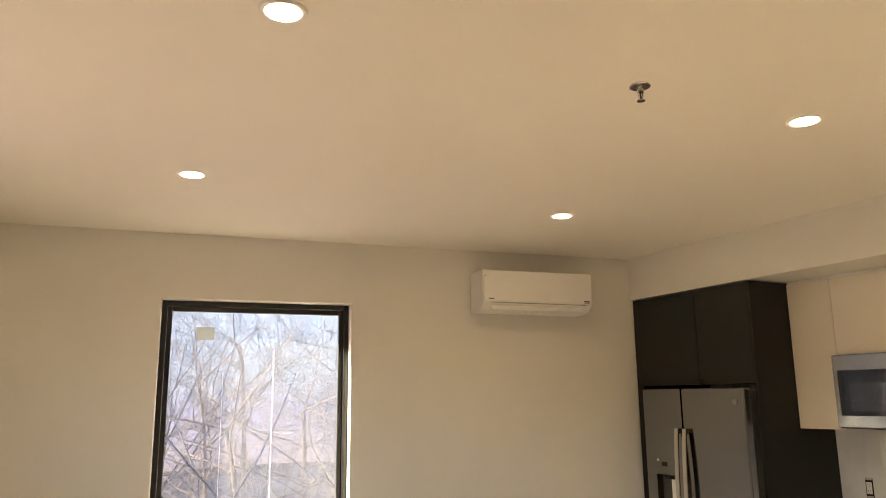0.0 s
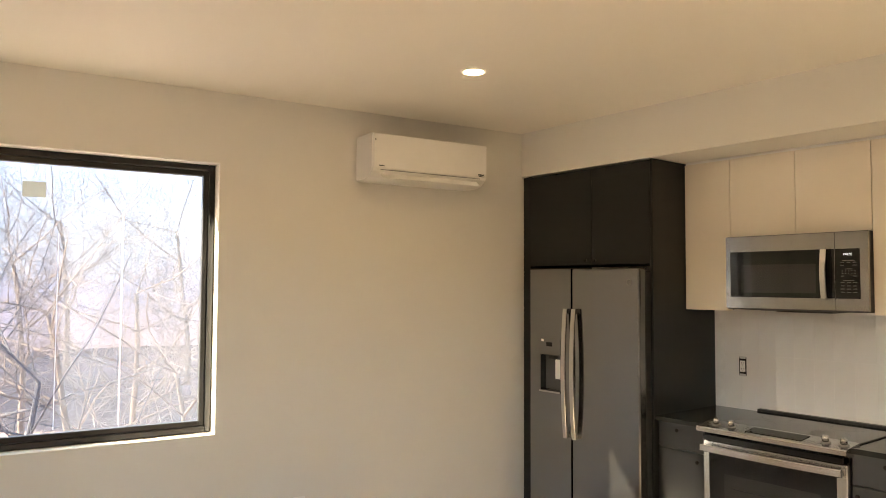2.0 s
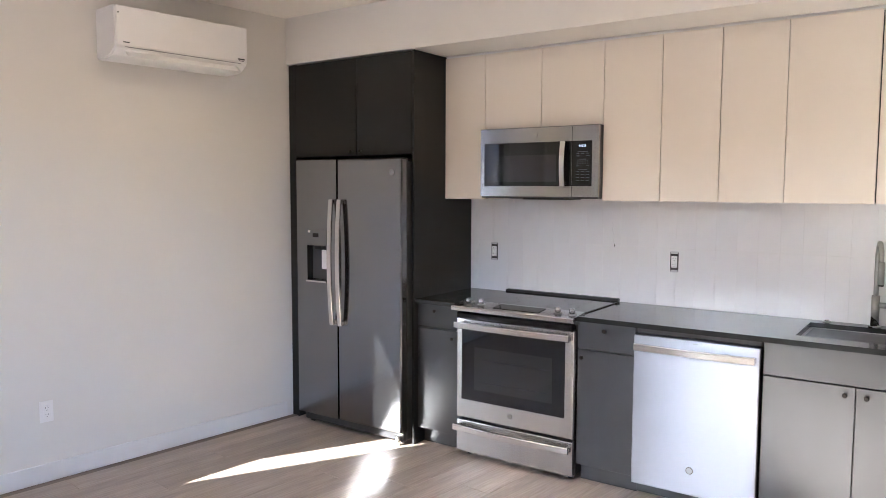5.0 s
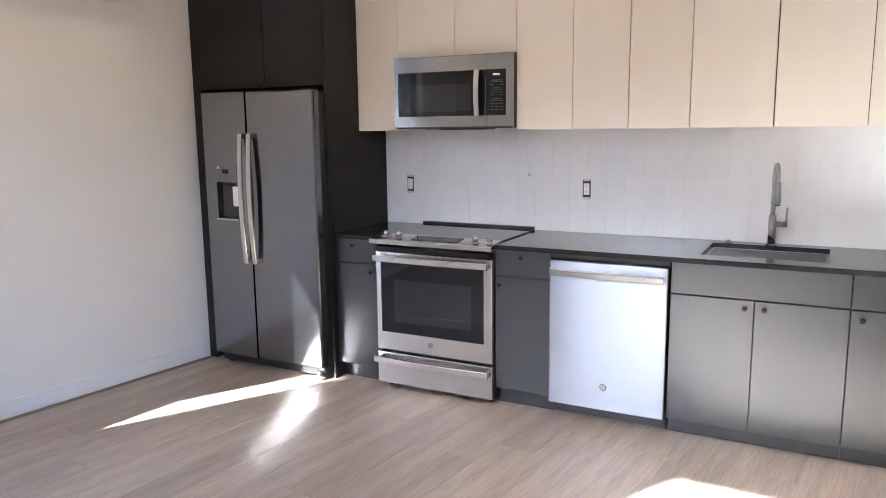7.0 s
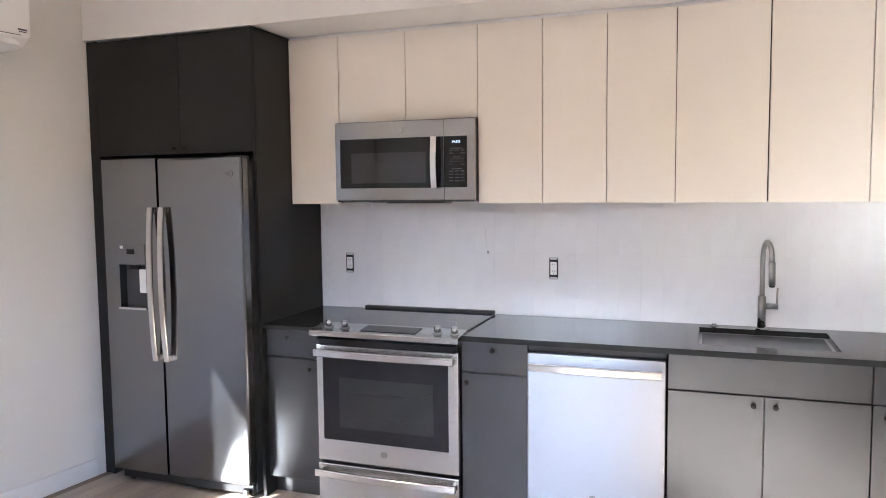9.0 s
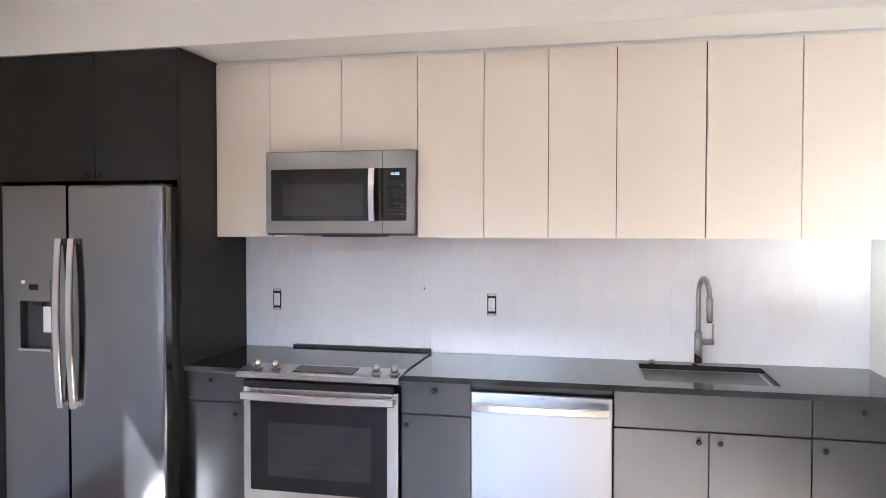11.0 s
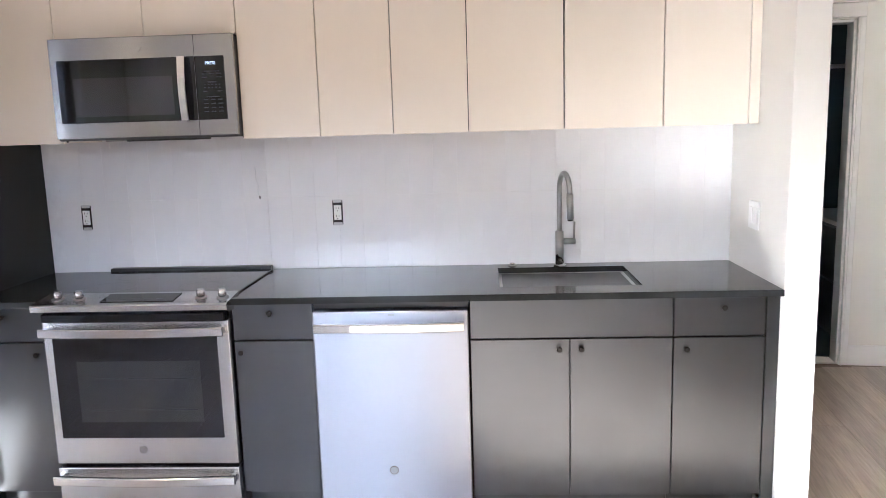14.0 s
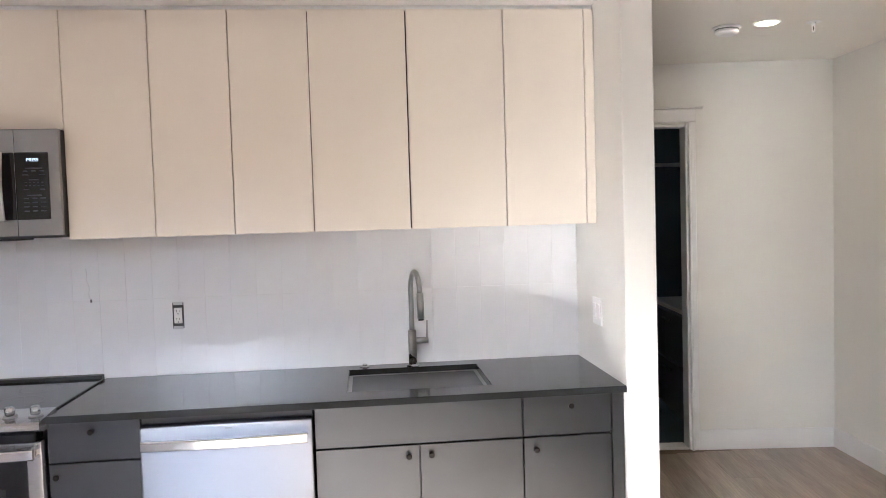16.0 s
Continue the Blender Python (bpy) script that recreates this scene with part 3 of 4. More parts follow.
def bar_handle(parent, y0, y1, z, xs, w=0.02, bow=0.018, label="polished steel bar handle"):
    n = 20
    pts = [(xs - bow * math.sin(math.pi * k / n), y0 + (y1 - y0) * k / n, z) for k in range(n + 1)]
    bm = bmesh.new()
    rings = [[bm.verts.new((x + dx, y, zz + dz)) for dx, dz in ((-0.008, -w + 0.004), (-0.004, -w), (0.008, -w), (0.008, w), (-0.004, w), (-0.008, w - 0.004))] for x, y, zz in pts]
    for r, s in zip(rings, rings[1:]):
        for k in range(6):
            bm.faces.new((r[k], r[(k + 1) % 6], s[(k + 1) % 6], s[k]))
    bm.faces.new(rings[0][::-1])
    bm.faces.new(rings[-1])
    bmesh.ops.recalc_face_normals(bm, faces=bm.faces)
    h = link("handle", bm, STEEL_H, parent, label)
    for y in (y0, y1):
        s = 0.012 if y == y0 else -0.012
        box("mount", xs + 0.008, xs + 0.044, y, y - 2 * s if y0 > y1 else y + 2 * s, z - w * 0.75, z + w * 0.75, STEEL_H, h, 0.003, 1)
    return h


bar_handle(door, -1.2, -1.928, 0.797, -0.694, 0.018)
drawer = box("storage_drawer", -0.652, -0.602, Y1, Y0, 0.035, 0.226, STEEL, rg, 0.005, 2)
bar_handle(drawer, -1.195, -1.932, 0.19, -0.694, 0.018)

# ---- dishwasher ----
dw = thing("dishwasher", (-0.34, -2.568, 0), "stainless steel dishwasher with a bar handle", "dishwasher")
box("tub", -0.6, -0.05, -2.866, -2.268, 0.1, 0.86, DARKCASE, dw)
box("top_gap", -0.62, -0.6, -2.866, -2.268, 0.862, 0.886, BLACK, dw)
box("toe_panel", -0.57, -0.552, -2.866, -2.268, 0.015, 0.098, DARKCASE, dw, 0.002, 1)
ddoor = box("door", -0.655, -0.604, -2.868, -2.267, 0.088, 0.858, DISHWASHER_STEEL, dw, 0.006, 2)
bar_handle(ddoor, -2.282, -2.852, 0.802, -0.694, 0.018, 0.012)
disc("badge", (-0.655, -2.562, 0.214), (-1, 0, 0), 0.018, 0.002, LOGO, ddoor, 28)
disc("badge_face", (-0.657, -2.562, 0.214), (-1, 0, 0), 0.0145, 0.001, MARK, ddoor, 28)
box("status_mark", -0.6562, -0.6548, -2.586, -2.562, 0.84, 0.846, MARK, ddoor)

# ---- wall cabinets ----


def wall_cabinet(y0, y1, doors, z0, label, extra=0.0):
    c = thing("wall_cabinet", (-0.16, (y0 + y1) / 2, z0), label, "cabinet", "wall cabinets")
    box("body", -0.304, -0.002, y1 + 0.001 - extra, y0 - 0.001, z0 + 0.002, 2.398, CREAM, c)
    edges = [y0] + doors + [y1]
    for a, b in zip(edges, edges[1:]):
        box("door", UPPER, -0.306, b + 0.0018, a - 0.0018, z0, 2.4, CREAM, c, 0.0008, 1)
    # Dark strips put shade into the door joints, which render too pale.
    for e in edges:
        box("edge_seal", -0.3056, -0.3044, e - 0.006, e + 0.006, z0 + 0.004, 2.396, SLOT, c, label="dark strip painting the shade in the door joint")
    return c


wall_cabinet(-0.877, -1.175, [], 1.522, "cream lacquered wall cabinet with one flat door")
wall_cabinet(-1.175, -1.942, [-1.557], 1.948, "short cream lacquered wall cabinet above the microwave")
wall_cabinet(-1.942, -2.57, [-2.267], 1.522, "cream lacquered wall cabinet with two flat doors")
wall_cabinet(-2.57, -3.266, [-2.879], 1.522, "cream lacquered wall cabinet with two flat doors")
wc = wall_cabinet(-3.268, -3.996, [-3.661], 1.522, "cream lacquered wall cabinet with two flat doors beside the partition")
box("filler_strip", UPPER, -0.306, -4.037, -3.998, 1.522, 2.4, CREAM, wc, 0.001, 1)
tagged(box("cabinet_scribe", -0.312, -0.29, -4.037, -0.878, 2.4, 2.417, TRIM), "narrow white scribe strip above the wall cabinets", "trim", kind="structure")

# ---- microwave ----
mw = thing("microwave", (-0.2, -1.565, 1.53), "stainless steel over-the-range microwave with a black glass door", "microwave")
MX = -0.388
box("body", -0.37, -0.003, -1.938, -1.18, 1.532, 1.944, DARKCASE, mw, 0.003, 1)
md = box("door", MX, -0.366, -1.7845, -1.182, 1.541, 1.94, MICROWAVE_STEEL, mw, 0.0015, 2)
mp_ = box("control_side", MX, -0.366, -1.944, -1.7855, 1.541, 1.94, MICROWAVE_STEEL, mw, 0.0015, 2)
box("door_glass", MX - 0.003, MX + 0.001, -1.7835, -1.21, 1.603, 1.855, BLACKGLASS, md, 0.002, 1, "black microwave door glass")
box("door_screen", MX - 0.0036, MX - 0.0029, -1.69, -1.275, 1.628, 1.782, SMOKED, md)
box("control_glass", MX - 0.003, MX + 0.001, -1.905, -1.7865, 1.603, 1.855, BLACKGLASS, mp_, 0.002, 1, "black control panel glass")
hpts = [(MX - 0.028 - 0.012 * math.sin(math.pi * k / 12), -1.74, 1.603 + 0.25 * k / 12) for k in range(13)]
mh = sweep("handle", hpts, flat_section(0.016, 0.007, 0.003), STEEL_H, md, (0, 1, 0), "bowed polished steel handle", smooth=False)
for z in (1.615, 1.84):
    box("mount", MX - 0.03, MX - 0.002, -1.752, -1.728, z - 0.01, z + 0.01, STEEL_H, mh, 0.002, 1)
disc("badge", (MX, -1.553, 1.895), (-1, 0, 0), 0.014, 0.002, LOGO, md, 28)
box("vent_grille", -0.36, -0.2, -1.76, -1.46, 1.524, 1.533, BLACK, mw, 0.002, 1)
box("underside_lamp", -0.3, -0.24, -1.42, -1.34, 1.526, 1.532, MARK, mw)
xk = MX - 0.0042
for r, (z, n, w) in enumerate(((1.795, 1, 0.03), (1.785, 3, 0.008), (1.771, 2, 0.01), (1.752, 1, 0.018), (1.742, 5, 0.003), (1.73, 5, 0.003), (1.716, 2, 0.008),
                               (1.694, 1, 0.026), (1.683, 3, 0.009), (1.667, 3, 0.009), (1.651, 3, 0.009), (1.635, 3, 0.009))):
    for i in range(n):
        yc = -1.852 + (0 if n == 1 else (0.03 - 0.06 * i / (n - 1)))
        box("print", xk, xk + 0.001, yc - w, yc + w, z - 0.0018, z + 0.0018, PRINT, mp_)


def lettering(name, text, size, at, mat, parent):
    cu = bpy.data.curves.new(name, "FONT")
    cu.body, cu.size, cu.align_x, cu.align_y, cu.extrude = text, size, "CENTER", "CENTER", 0.0004
    tmp = new(name + "_source", cu)
    me = bpy.data.meshes.new_from_object(tmp.evaluated_get(bpy.context.evaluated_depsgraph_get()))
    bpy.data.objects.remove(tmp)
    bpy.data.curves.remove(cu)
    me.transform(Matrix.Translation(at) @ pose(0, 0, 0, 90, 0, -90))
    me.materials.clear()
    me.materials.append(mat)
    ob = new(name, me)
    ob.parent = parent
    ob.matrix_parent_inverse = parent_matrix(parent).inverted()
    return ob


lettering("clock_text", "PRESS", 0.017, (xk, -1.85, 1.826), DISPLAY, mp_)

# ---- backsplash fittings ----


def receptacle(name, m, plate, label):
    """A double outlet whose face looks along local -y."""
    o = thing(name, m.translation, label, "outlet", "wall outlets")
    if plate:
        box("cover_plate", -0.035, 0.035, -0.006, 0, -0.058, 0.058, WHITEPL, o, 0.002, 2, m=m)
        d = -0.006
    else:
        box("box_opening", -0.0235, 0.0235, -0.002, 0, -0.056, 0.056, SLOT, o, m=m)
        for s in (-1, 1):
            box("metal_ear", -0.02, 0.02, -0.0032, -0.002, s * 0.053 - 0.007, s * 0.053 + 0.007, EAR, o, m=m)
            disc("screw", m @ Vector((0, -0.0032, s * 0.048)), m.to_3x3() @ Vector((0, -1, 0)), 0.003, 0.0015, EAR, o, 10)
        d = -0.002
    b = box("socket_body", -0.017, 0.017, d - 0.004, d, -0.034, 0.034, WHITEPL, o, 0.0015, 1, m=m)
    for z in (-0.018, 0.018):
        for x, h in ((-0.006, 0.0045), (0.006, 0.0035)):
            box("slot", x - 0.001, x + 0.001, d - 0.0045, d - 0.0039, z + 0.003 - h, z + 0.003 + h, SLOT, b, m=m)
        box("slot", -0.0022, 0.0022, d - 0.0045, d - 0.0039, z - 0.012, z - 0.008, SLOT, b, m=m)
    return o


EASTFACE = lambda y, z: pose(-0.011, y, z, 0, 0, -90)
receptacle("outlet", EASTFACE(-1.063, 1.174), False, "white double outlet without cover plate in the tiles")
receptacle("outlet", EASTFACE(-2.259, 1.172), False, "white double outlet without cover plate in the tiles")
receptacle("outlet", NORTH @ pose(-1.6, 0, 0.385), True, "white double outlet with cover plate above the baseboard")
sw = thing("light_switch", (-0.31, BACK_Y, 1.153), "white double rocker light switch on the partition wall", "switch")
box("cover_plate", -0.366, -0.252, BACK_Y, BACK_Y + 0.006, 1.096, 1.21, WHITEPL, sw, 0.002, 2)
for x in (-0.333, -0.285):
    box("rocker", x - 0.016, x + 0.016, BACK_Y + 0.006, BACK_Y + 0.0095, 1.12, 1.186, WHITEPL, sw, 0.0015, 1)
wire_pts = [(-0.016, -1.882 - 0.004 * math.sin(k * 1.3) - 0.0016 * k, 1.39 - 0.0135 * k) for k in range(11)]
wire = tagged(sweep("loose_wire", wire_pts, ring_section(0.0009, 6), EAR, side=(0, 1, 0)), "thin loose low-voltage wire from the tiles", "wire")
box("wire_end", -0.0185, -0.0135, -1.9025, -1.8975, 1.243, 1.257, KNOB, wire, 0.001, 1)
stub = tagged(sweep("wire_stub", [(-0.05, -1.226, 1.524), (-0.051, -1.226, 1.51), (-0.05, -1.227, 1.496)], ring_section(0.0028, 8), WHITEPL), "short white wire end below the wall cabinet", "wire")

# ---- air conditioner on the window wall ----
ac = thing("air_conditioner", NORTH @ Vector((-0.857, 0, 2.28)), "white wall-mounted split air conditioner", "air conditioner")
bm = bmesh.new()
prof = [(0, 2.56), (-0.2, 2.56), (-0.222, 2.548), (-0.226, 2.53), (-0.226, 2.352), (-0.218, 2.332), (-0.17, 2.298), (-0.12, 2.288), (0, 2.288)]
va, vb = [bm.verts.new((-1.265, y, z)) for y, z in prof], [bm.verts.new((-0.449, y, z)) for y, z in prof]
for i in range(len(prof)):
    j = (i + 1) % len(prof)
    bm.faces.new((va[i], va[j], vb[j], vb[i]))
bm.faces.new(va[::-1])
bm.faces.new(vb)
bmesh.ops.bevel(bm, geom=[e for e in bm.edges if abs(e.verts[0].co.x - e.verts[1].co.x) < 1e-6], offset=0.007, segments=3, affect="EDGES")
bmesh.ops.recalc_face_normals(bm, faces=bm.faces)
bmesh.ops.transform(bm, matrix=NORTH, verts=bm.verts)
link("housing", bm, WHITEPL, ac)
box("front_panel", -1.258, -0.456, -0.234, -0.227, 2.344, 2.553, WHITEPL, ac, 0.003, 2, m=NORTH)
lv = box("louvre", -0.4, 0.29, -0.006, 0.0, -0.045, 0.045, WHITEPL, ac, 0.002, 1, m=NORTH @ pose(-0.8, -0.201, 2.315, -52, 0, 0))
box("louvre_gap", -1.21, -0.5, -0.2285, -0.224, 2.3385, 2.341, MARK, ac, m=NORTH)
box("print", -1.225, -1.19, -0.2352, -0.2338, 2.36, 2.366, PRINT, ac, m=NORTH)
box("print", -0.52, -0.475, -0.2352, -0.2338, 2.36, 2.368, PRINT, ac, m=NORTH)
box("print", -0.515, -0.48, -0.2352, -0.2338, 2.352, 2.356, PRINT, ac, m=NORTH)
disc("fixing_dot", NORTH @ Vector((-1.248, -0.234, 2.515)), NORTH.to_3x3() @ Vector((0, -1, 0)), 0.004, 0.002, PRINT, ac, 12)

# ---- ceiling fittings ----


def recessed_lamp(x, y, z, tag):
    l = thing("recessed_lamp", (x, y, z), tag, "ceiling lamp", "recessed ceiling lamps")
    bm = bmesh.new()
    n, rings = 40, []
    for r, h in ((0.064, 0.0), (0.063, -0.004), (0.05, -0.0055), (0.047, -0.002)):
        rings.append([bm.verts.new((x + r * math.cos(2 * math.pi * k / n), y + r * math.sin(2 * math.pi * k / n), z + h)) for k in range(n)])
    for a, b in zip(rings, rings[1:]):
        for k in range(n):
            bm.faces.new((a[k], a[(k + 1) % n], b[(k + 1) % n], b[k]))
    link("trim_ring", bm, WHITEPL, l, smooth=True)
    disc("diffuser", (x, y, z - 0.0045), (0, 0, 1), 0.048, 0.003, LED, l, 36, "glowing warm white diffuser")
    return l


for x, y in ((-1.912, -0.732), (-3.902, -0.7), (-1.935, -2.324), (-3.891, -2.29)):
    recessed_lamp(x, y, CEIL_Z, "lit round white recessed lamp in the ceiling")
recessed_lamp(0.254, -5.117, 2.49, "lit round white recessed lamp in the hallway ceiling")


def sprinkler(x, y, z, mat, label):
    s = thing("sprinkler", (x, y, z), label, "sprinkler")
    disc("escutcheon", (x, y, z), (0, 0, -1), 0.035, 0.005, mat, s, 28, bevel=0.002)
    disc("body", (x, y, z - 0.005), (0, 0, -1), 0.011, 0.018, mat, s, 16)
    for dx in (-0.012, 0.012):
        rod("frame_arm", (x + dx, y, z - 0.02), (x + dx * 0.3, y, z - 0.052), 0.003, mat, s, 8)
    rod("bulb", (x, y, z - 0.022), (x, y, z - 0.046), 0.0025, KNOB, s, 8)
    disc("deflector", (x, y, z - 0.054), (0, 0, 1), 0.014, 0.002, mat, s, 20)
    return s


sprinkler(-2.71, -2.312, CEIL_Z, STEEL_H, "chrome fire sprinkler head under the ceiling")
sprinkler(0.236, -5.354, 2.49, WHITEPL, "white fire sprinkler head under the hallway ceiling")
sd = thing("smoke_detector", (0.341, -4.95, 2.49), "round white smoke detector on the hallway ceiling", "smoke detector")
disc("base", (0.341, -4.95, 2.49), (0, 0, -1), 0.07, 0.012, WHITEPL, sd, 36, bevel=0.003)
disc("vent_ring", (0.341, -4.95, 2.478), (0, 0, -1), 0.058, 0.006, MARK, sd, 36)
rod("cover", (0.341, -4.95, 2.472), (0.341, -4.95, 2.448), 0.062, WHITEPL, sd, 36, r2=0.05, bevel=0.006)

# ---- hallway: bathroom doorway ----
dr = tagged(new("door_1"), "white painted flat door casing round an open bathroom doorway", "doorway", kind="structure")
box("casing", 0.877, 0.908, 0.0, 0.018, 0.0, 2.118, TRIM, dr, 0.003, 1, m=HALL)
box("casing_bead", 0.909, 0.924, 0.0, 0.026, 0.0, 2.118, TRIM, dr, 0.003, 1, m=HALL)
box("casing", 1.745, 1.79, 0.0, 0.018, 0.0, 2.118, TRIM, dr, 0.003, 1, m=HALL)
box("header", 0.877, 1.79, 0.0, 0.02, 2.12, 2.2, TRIM, dr, 0.003, 1, m=HALL)
box("header_cap", 0.83, 1.87, 0.0, 0.032, 2.202, 2.214, TRIM, dr, 0.003, 1, m=HALL)
for a, b in ((0.921, 0.938), (1.722, 1.739)):
    box("jamb", a, b, -0.119, -0.002, 0.0, 2.106, TRIM, dr, 0.002, 1, m=HALL)
box("head_jamb", 0.94, 1.72, -0.119, -0.002, 2.092, 2.108, TRIM, dr, 0.002, 1, m=HALL)
box("threshold", 0.94, 1.72, -0.125, 0.0, 0.0, 0.012, TRIM, dr, 0.003, 1, m=HALL)
for n, x0, x1, y0, y1, z0, z1, mt, lab in (("bath_wall_far", 0.0, 2.2, -2.06, -2.0, 0, 2.5, BATHWALL, "dark green tiled bathroom wall"),
                                           ("bath_wall_side", -0.12, -0.06, -2.0, -0.13, 0, 2.5, BATHWALL, "dark bathroom side wall"),
                                           ("bath_wall_end", 2.12, 2.18, -2.0, -0.13, 0, 2.5, BATHWALL, "dark bathroom end wall"),
                                           ("bath_ceiling", -0.2, 2.2, -2.1, -0.12, 2.5, 2.56, CEIL, "bathroom ceiling"),
                                           ("bath_floor", -0.2, 2.2, -2.1, -0.12, -0.04, 0.004, BATHWALL, "dark bathroom tile floor")):
    tagged(box(n, x0, x1, y0, y1, z0, z1, mt, m=HALL), lab, n.split("_")[1], kind="structure")
van = thing("vanity", HALL @ Vector((0.45, -0.7, 0)), "dark grey bathroom vanity with a pale top", "vanity")
box("body", 0.16, 0.86, -1.1, -0.2, 0.09, 0.84, GREY, van, 0.002, 1, m=HALL)
box("vanity_top", 0.14, 0.885, -1.12, -0.18, 0.842, 0.872, CREAM, van, 0.003, 1, "pale stone vanity top", m=HALL)
for z0, z1 in ((0.12, 0.46), (0.47, 0.82)):
    f = box("drawer", 0.862, 0.88, -1.09, -0.21, z0, z1, GREY, van, 0.002, 1, m=HALL)
    box("pull", 0.882, 0.9, -0.72, -0.56, z1 - 0.06, z1 - 0.045, STEEL_H, f, 0.002, 1, m=HALL)
rail = thing("shower_rail", HALL @ Vector((0.4, -1.5, 1.95)), "brushed metal shower door rail with a round roller", "shower rail")
box("bar", -0.02, 2.08, -1.52, -1.505, 1.92, 1.955, STEEL_H, rail, 0.002, 1, m=HALL)
disc("roller", HALL @ Vector((0.34, -1.5, 1.985)), HALL.to_3x3() @ Vector((0, 1, 0)), 0.028, 0.02, STEEL_H, rail, 28, bevel=0.003)

# ---- outside: ground, bare trees, glowing backdrop, added skyline band ----
bm = bmesh.new()
N = 90
vs = {}
for i in range(N + 1):
    for j in range(N + 1):
        u, w = (i / N - 0.5) * 2, (j / N - 0.5) * 2
        x, y = 260 * u * abs(u) ** 0.8, 260 * w * abs(w) ** 0.8
        rise = max(0.0, y - 22) * 0.14 * (1 - math.exp(-max(0.0, y - 22) / 40))
        z = -5.5 + min(rise, 0.8) + 0.9 * noise.noise((x * 0.05, y * 0.05, 0)) + 3 * noise.noise((x * 0.012, y * 0.012, 3)) * min(1, max(0, y - 10) / 40)
        if abs(x) < 9 and abs(y) < 9:
            z = min(z, -5.0)
        vs[i, j] = bm.verts.new((x, y, z))
for i in range(N):
    for j in range(N):
        bm.faces.new((vs[i, j], vs[i + 1, j], vs[i + 1, j + 1], vs[i, j + 1]))
tagged(link("ground", bm, SOIL, smooth=True), "brown leaf-covered winter hillside", "ground", kind="structure")


def far_arc(name, a0, a1, top, mat, label):
    """A distant upright band round the place, from bearing a0 to a1."""
    bm = bmesh.new()
    steps = int(a1 - a0) // 2
    cols = []
    for k in range(steps + 1):
        a = radians(a0 + (a1 - a0) * k / steps)
        cols.append([bm.verts.new((58 * math.cos(a), 58 * math.sin(a), z)) for z in (-9, top + (1.8 * noise.noise((k * 0.6, top, 0)) if top < 20 else 0))])
    for a, b in zip(cols, cols[1:]):
        bm.faces.new((a[0], b[0], b[1], a[1]))
    return tagged(link(name, bm, mat, smooth=True), label, "backdrop", kind="structure")


far_arc("backdrop", 40, 124, 34, HAZE, "glowing backdrop painted as hazy far hillside and pale winter sky")
# Unseen skyline band, added to keep low sky glare out of the rooms.
far_arc("backdrop_woods", 124, 400, 10, SOIL, "unseen band in ground colour, added to block low sky glare")


def tree_mesh(seed, height, spread, depth, mat, name):
    rng = random.Random(seed)
    verts, faces = [], []

    def tube(p, q, r0, r1, sides):
        d = (q - p).normalized()
        a = d.orthogonal().normalized()
        b = d.cross(a)
        base = len(verts)
        for c, r in ((p, r0), (q, r1)):
            for k in range(sides):
                t = 2 * math.pi * k / sides
                verts.append(c + (a * math.cos(t) + b * math.sin(t)) * r)
        for k in range(sides):
            m = (k + 1) % sides
            faces.append((base + k, base + m, base + sides + m, base + sides + k))

    def grow(p, d, length, r, level):
        steps = 5 if level < 2 else 4 if level < 4 else 3
        sides = 9 if level == 0 else 6 if level < 3 else 4 if level < 4 else 3
        for s in range(steps):
            wob = 0.1 + 0.06 * level
            d = (d + Vector((rng.uniform(-wob, wob), rng.uniform(-wob, wob), rng.uniform(-wob, wob) + (0.05 if level else 0.02)))).normalized()
            q = p + d * length / steps
            r1 = r * (0.86 if level == 0 else 0.8)
            tube(p, q, r, r1, sides)
            p, r = q, r1
            if level < depth and (level > 0 or s >= 1):
                for _ in range(2 if level < 2 else rng.choice((1, 2)) if level < 3 else 1):
                    side = d.orthogonal()
                    side.rotate(Matrix.Rotation(rng.uniform(0, 2 * math.pi), 3, d))
                    nd = (d * rng.uniform(0.45, 0.9) + side * spread * rng.uniform(0.7, 1.2)).normalized()
                    grow(p, nd, length * (rng.uniform(0.75, 1.0) if level == 0 else rng.uniform(0.48, 0.74)), r * (rng.uniform(0.4, 0.62) if level < 2 else rng.uniform(0.5, 0.75)), level + 1)

    grow(Vector((0, 0, 0)), Vector((0, 0, 1)), height, height * 0.02, 0)
    me = bpy.data.meshes.new(name)
    me.from_pydata([tuple(v) for v in verts], [], faces)
    me.materials.append(mat)
    return me


crowns = [tree_mesh(5, 5.0, 1.05, 4, SHADED_BARK, "bare_tree"), tree_mesh(11, 4.6, 1.1, 4, SUNLIT_TWIG, "bare_tree"), tree_mesh(23, 4.8, 0.95, 4, SUNLIT_TWIG, "bare_tree"), tree_mesh(31, 5.2, 1.0, 4, SHADED_BARK, "bare_tree")]
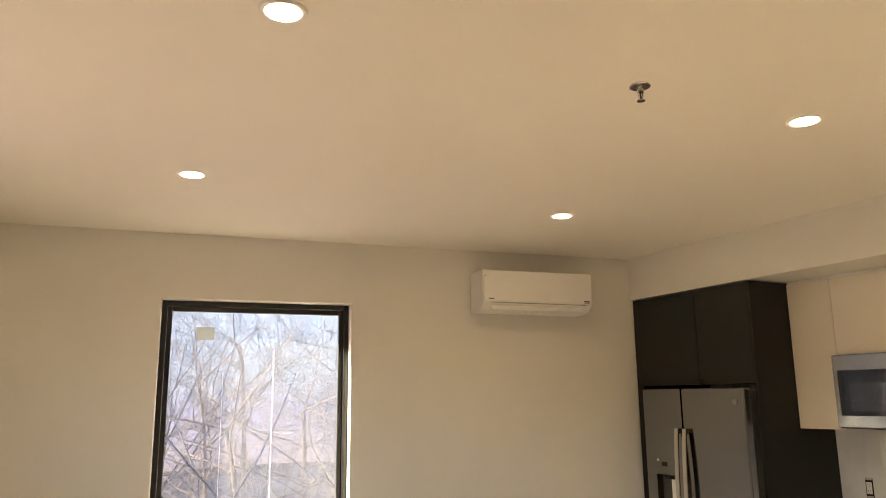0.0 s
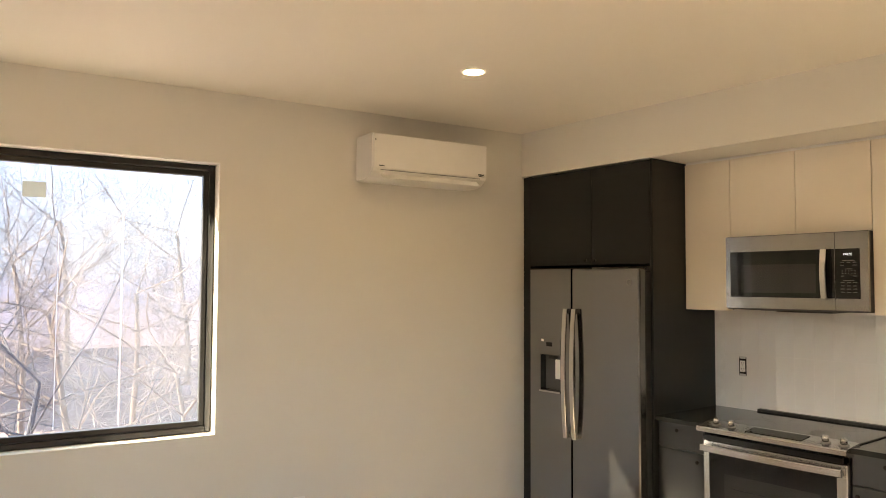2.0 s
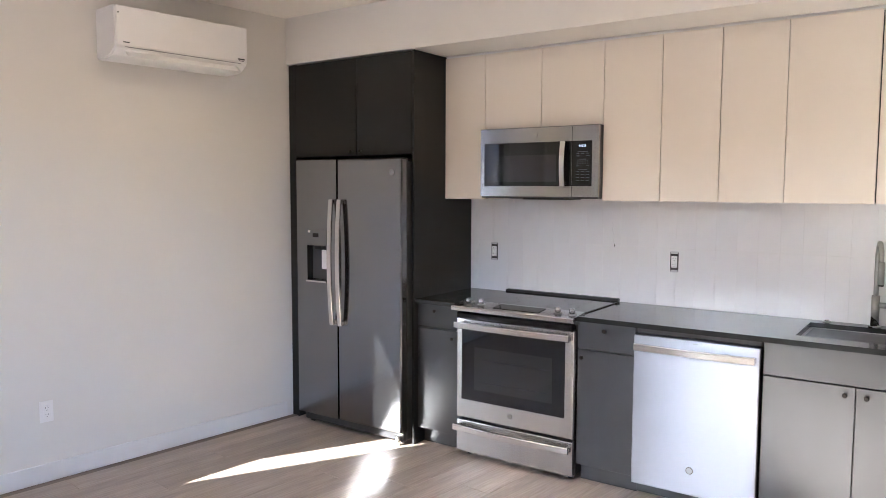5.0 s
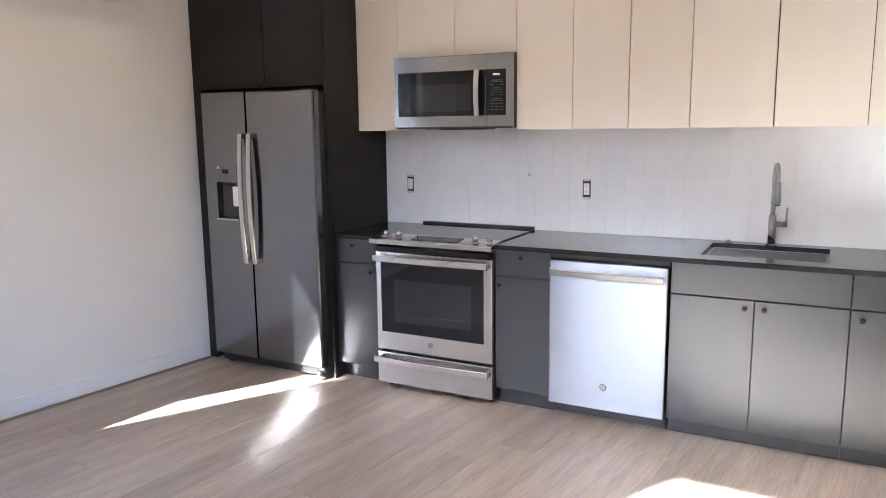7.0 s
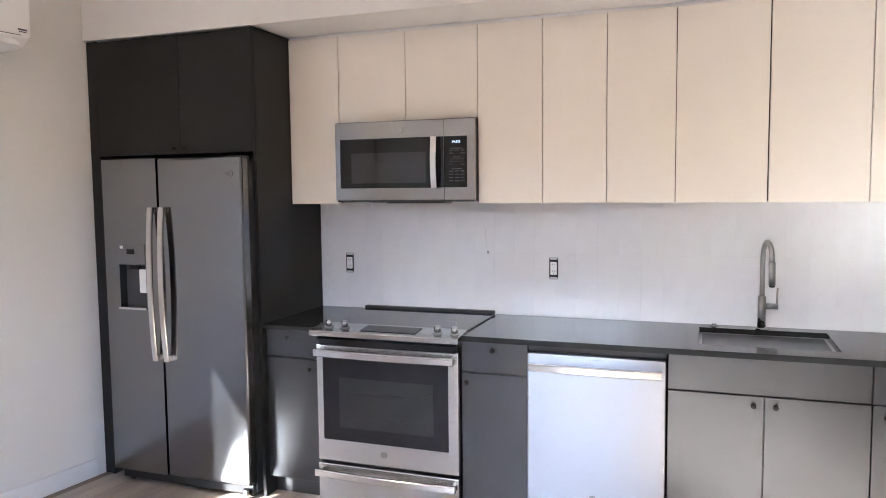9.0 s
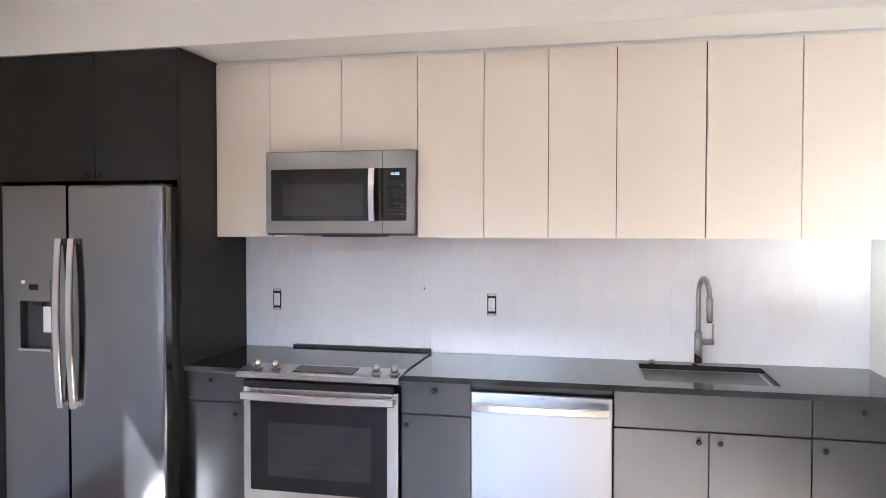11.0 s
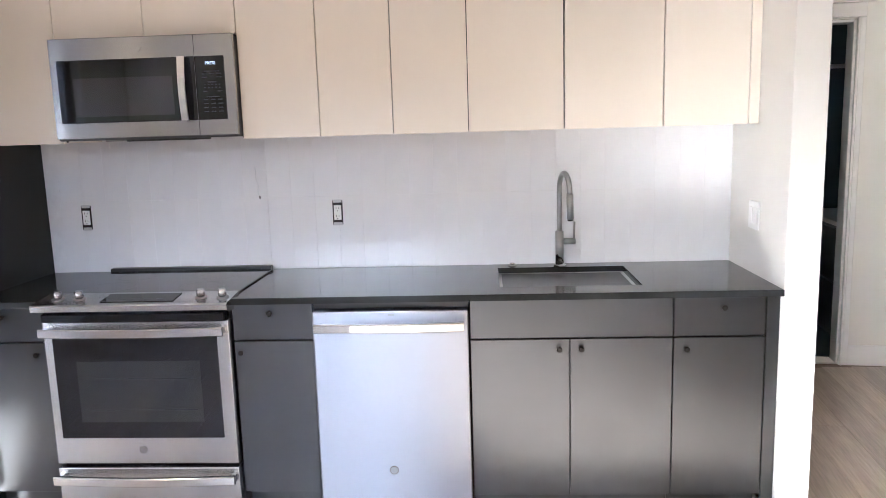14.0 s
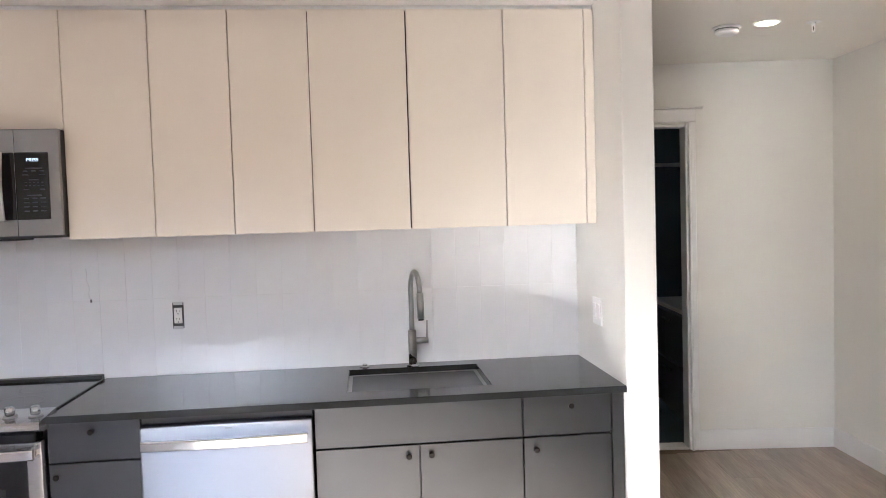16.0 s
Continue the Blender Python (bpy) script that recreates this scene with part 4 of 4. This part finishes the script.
for x, y, z, k, s, turn in ((-1.7, 13.0, -5.4, 3, 1.0, 40), (1.9, 13.5, -5.4, 1, 1.1, 100), (4.6, 16.5, -5.2, 0, 1.1, 200), (-4.4, 17.5, -5.2, 1, 1.2, 10),
                            (0.4, 17.5, -5.0, 2, 1.25, 70), (-1.9, 21.0, -4.8, 0, 1.3, 250), (3.0, 21.5, -4.8, 2, 1.3, 160), (6.5, 24.0, -4.6, 0, 1.2, 300), (0.6, 27.0, -4.0, 1, 1.4, 150),
                            (8.0, 31.0, -3.0, 2, 1.5, 20), (3.5, 34.0, -2.4, 1, 1.5, 80), (-3.0, 31.0, -3.0, 0, 1.3, 310)):
    t = new("bare_tree", crowns[k])
    t.matrix_basis = pose(x, y, z, 0, 0, turn) @ Matrix.Diagonal((s, s, s, 1))
    tagged(t, "tall leafless tree with grey-brown branches outside the window", "tree", "bare trees outside")

# ---- backsplash tiles ----
splash = tagged(box("backsplash", -0.0098, -0.0005, BACK_Y + 0.001, -0.876, CT - 0.02, 1.6, GROUT), "glossy white vertical tile backsplash above the worktop", "backsplash", kind="structure")


def tile_mesh(w, h):
    bm = bmesh.new()
    cuboid(bm, -0.011, -0.0055, -w / 2, w / 2, -h / 2, h / 2)
    front = [e for e in bm.edges if all(v.co.x < -0.0105 for v in e.verts)]
    bmesh.ops.bevel(bm, geom=front, offset=0.0005, segments=1, affect="EDGES")
    return link("tile", bm, TILE, mesh_only=True)


PITCH, HT = 0.1103, 0.334
full = {HT: tile_mesh(PITCH - 0.0013, HT - 0.0017)}
rng = random.Random(4)
k = -15
while True:
    yc = -2.597 + PITCH / 2 - PITCH * (k + 1)
    k += 1
    if yc - PITCH / 2 < BACK_Y:
        if yc + PITCH / 2 < BACK_Y + 0.01:
            break
    a, b = min(yc + PITCH / 2, -0.877), max(yc - PITCH / 2, BACK_Y + 0.001)
    if a - b < 0.012:
        continue
    for z0 in (0.9155, 0.9155 + HT):
        me = full[HT] if a - b > PITCH - 0.001 else tile_mesh(a - b - 0.0013, HT - 0.0017)
        t = new("tile", me)
        t.parent = splash
        t.matrix_basis = pose(rng.uniform(-0.0004, 0.0004), (a + b) / 2, z0 + HT / 2, 0, rng.uniform(-0.08, 0.08), rng.uniform(-0.1, 0.1))

# ---- floor planks ----
PW = 0.182


def plank_mesh(length):
    bm = bmesh.new()
    cuboid(bm, -length / 2, length / 2, -PW / 2 + 0.0006, PW / 2 - 0.0006, -0.012, 0.0)
    topf = [e for e in bm.edges if all(v.co.z > -0.001 for v in e.verts)]
    bmesh.ops.bevel(bm, geom=topf, offset=0.0007, segments=1, affect="EDGES")
    return link("plank", bm, OAK, mesh_only=True)


lengths = (1.8, 2.1, 1.5)
stock = {}
rng = random.Random(9)
for row in range(-6, 53):
    yl = 0.15 - PW * (row + 0.5)
    xl = (-4.995 + 0.66 - yl * 0.119) / 0.993
    l = rng.uniform(0.5, 2.1)
    while True:
        end = (1.2 + 0.66 - yl * 0.119) / 0.993 if yl < -3.9 else (-0.02 + 0.66 - yl * 0.119) / 0.993
        l = round(min(l, end - xl), 2)
        if l < 0.1:
            break
        c = pose(-0.66, 0.0, 0, 0, 0, -SKEW) @ Vector((xl + l / 2, yl, 0))
        if c.y < 0.2 + 0.12 * (-0.66 - c.x) and (c.y > -6.05 - 0.0734 * (c.x - 1.145) or (-9.0 < c.y and c.x < -1.0)):
            if l not in stock:
                stock[l] = plank_mesh(l - 0.0012)
            p = new("plank", stock[l])
            p.parent = floor_base
            p.matrix_basis = pose(c.x, c.y, 0.0, 0, 0, -SKEW)
        xl += l
        l = rng.choice(lengths)
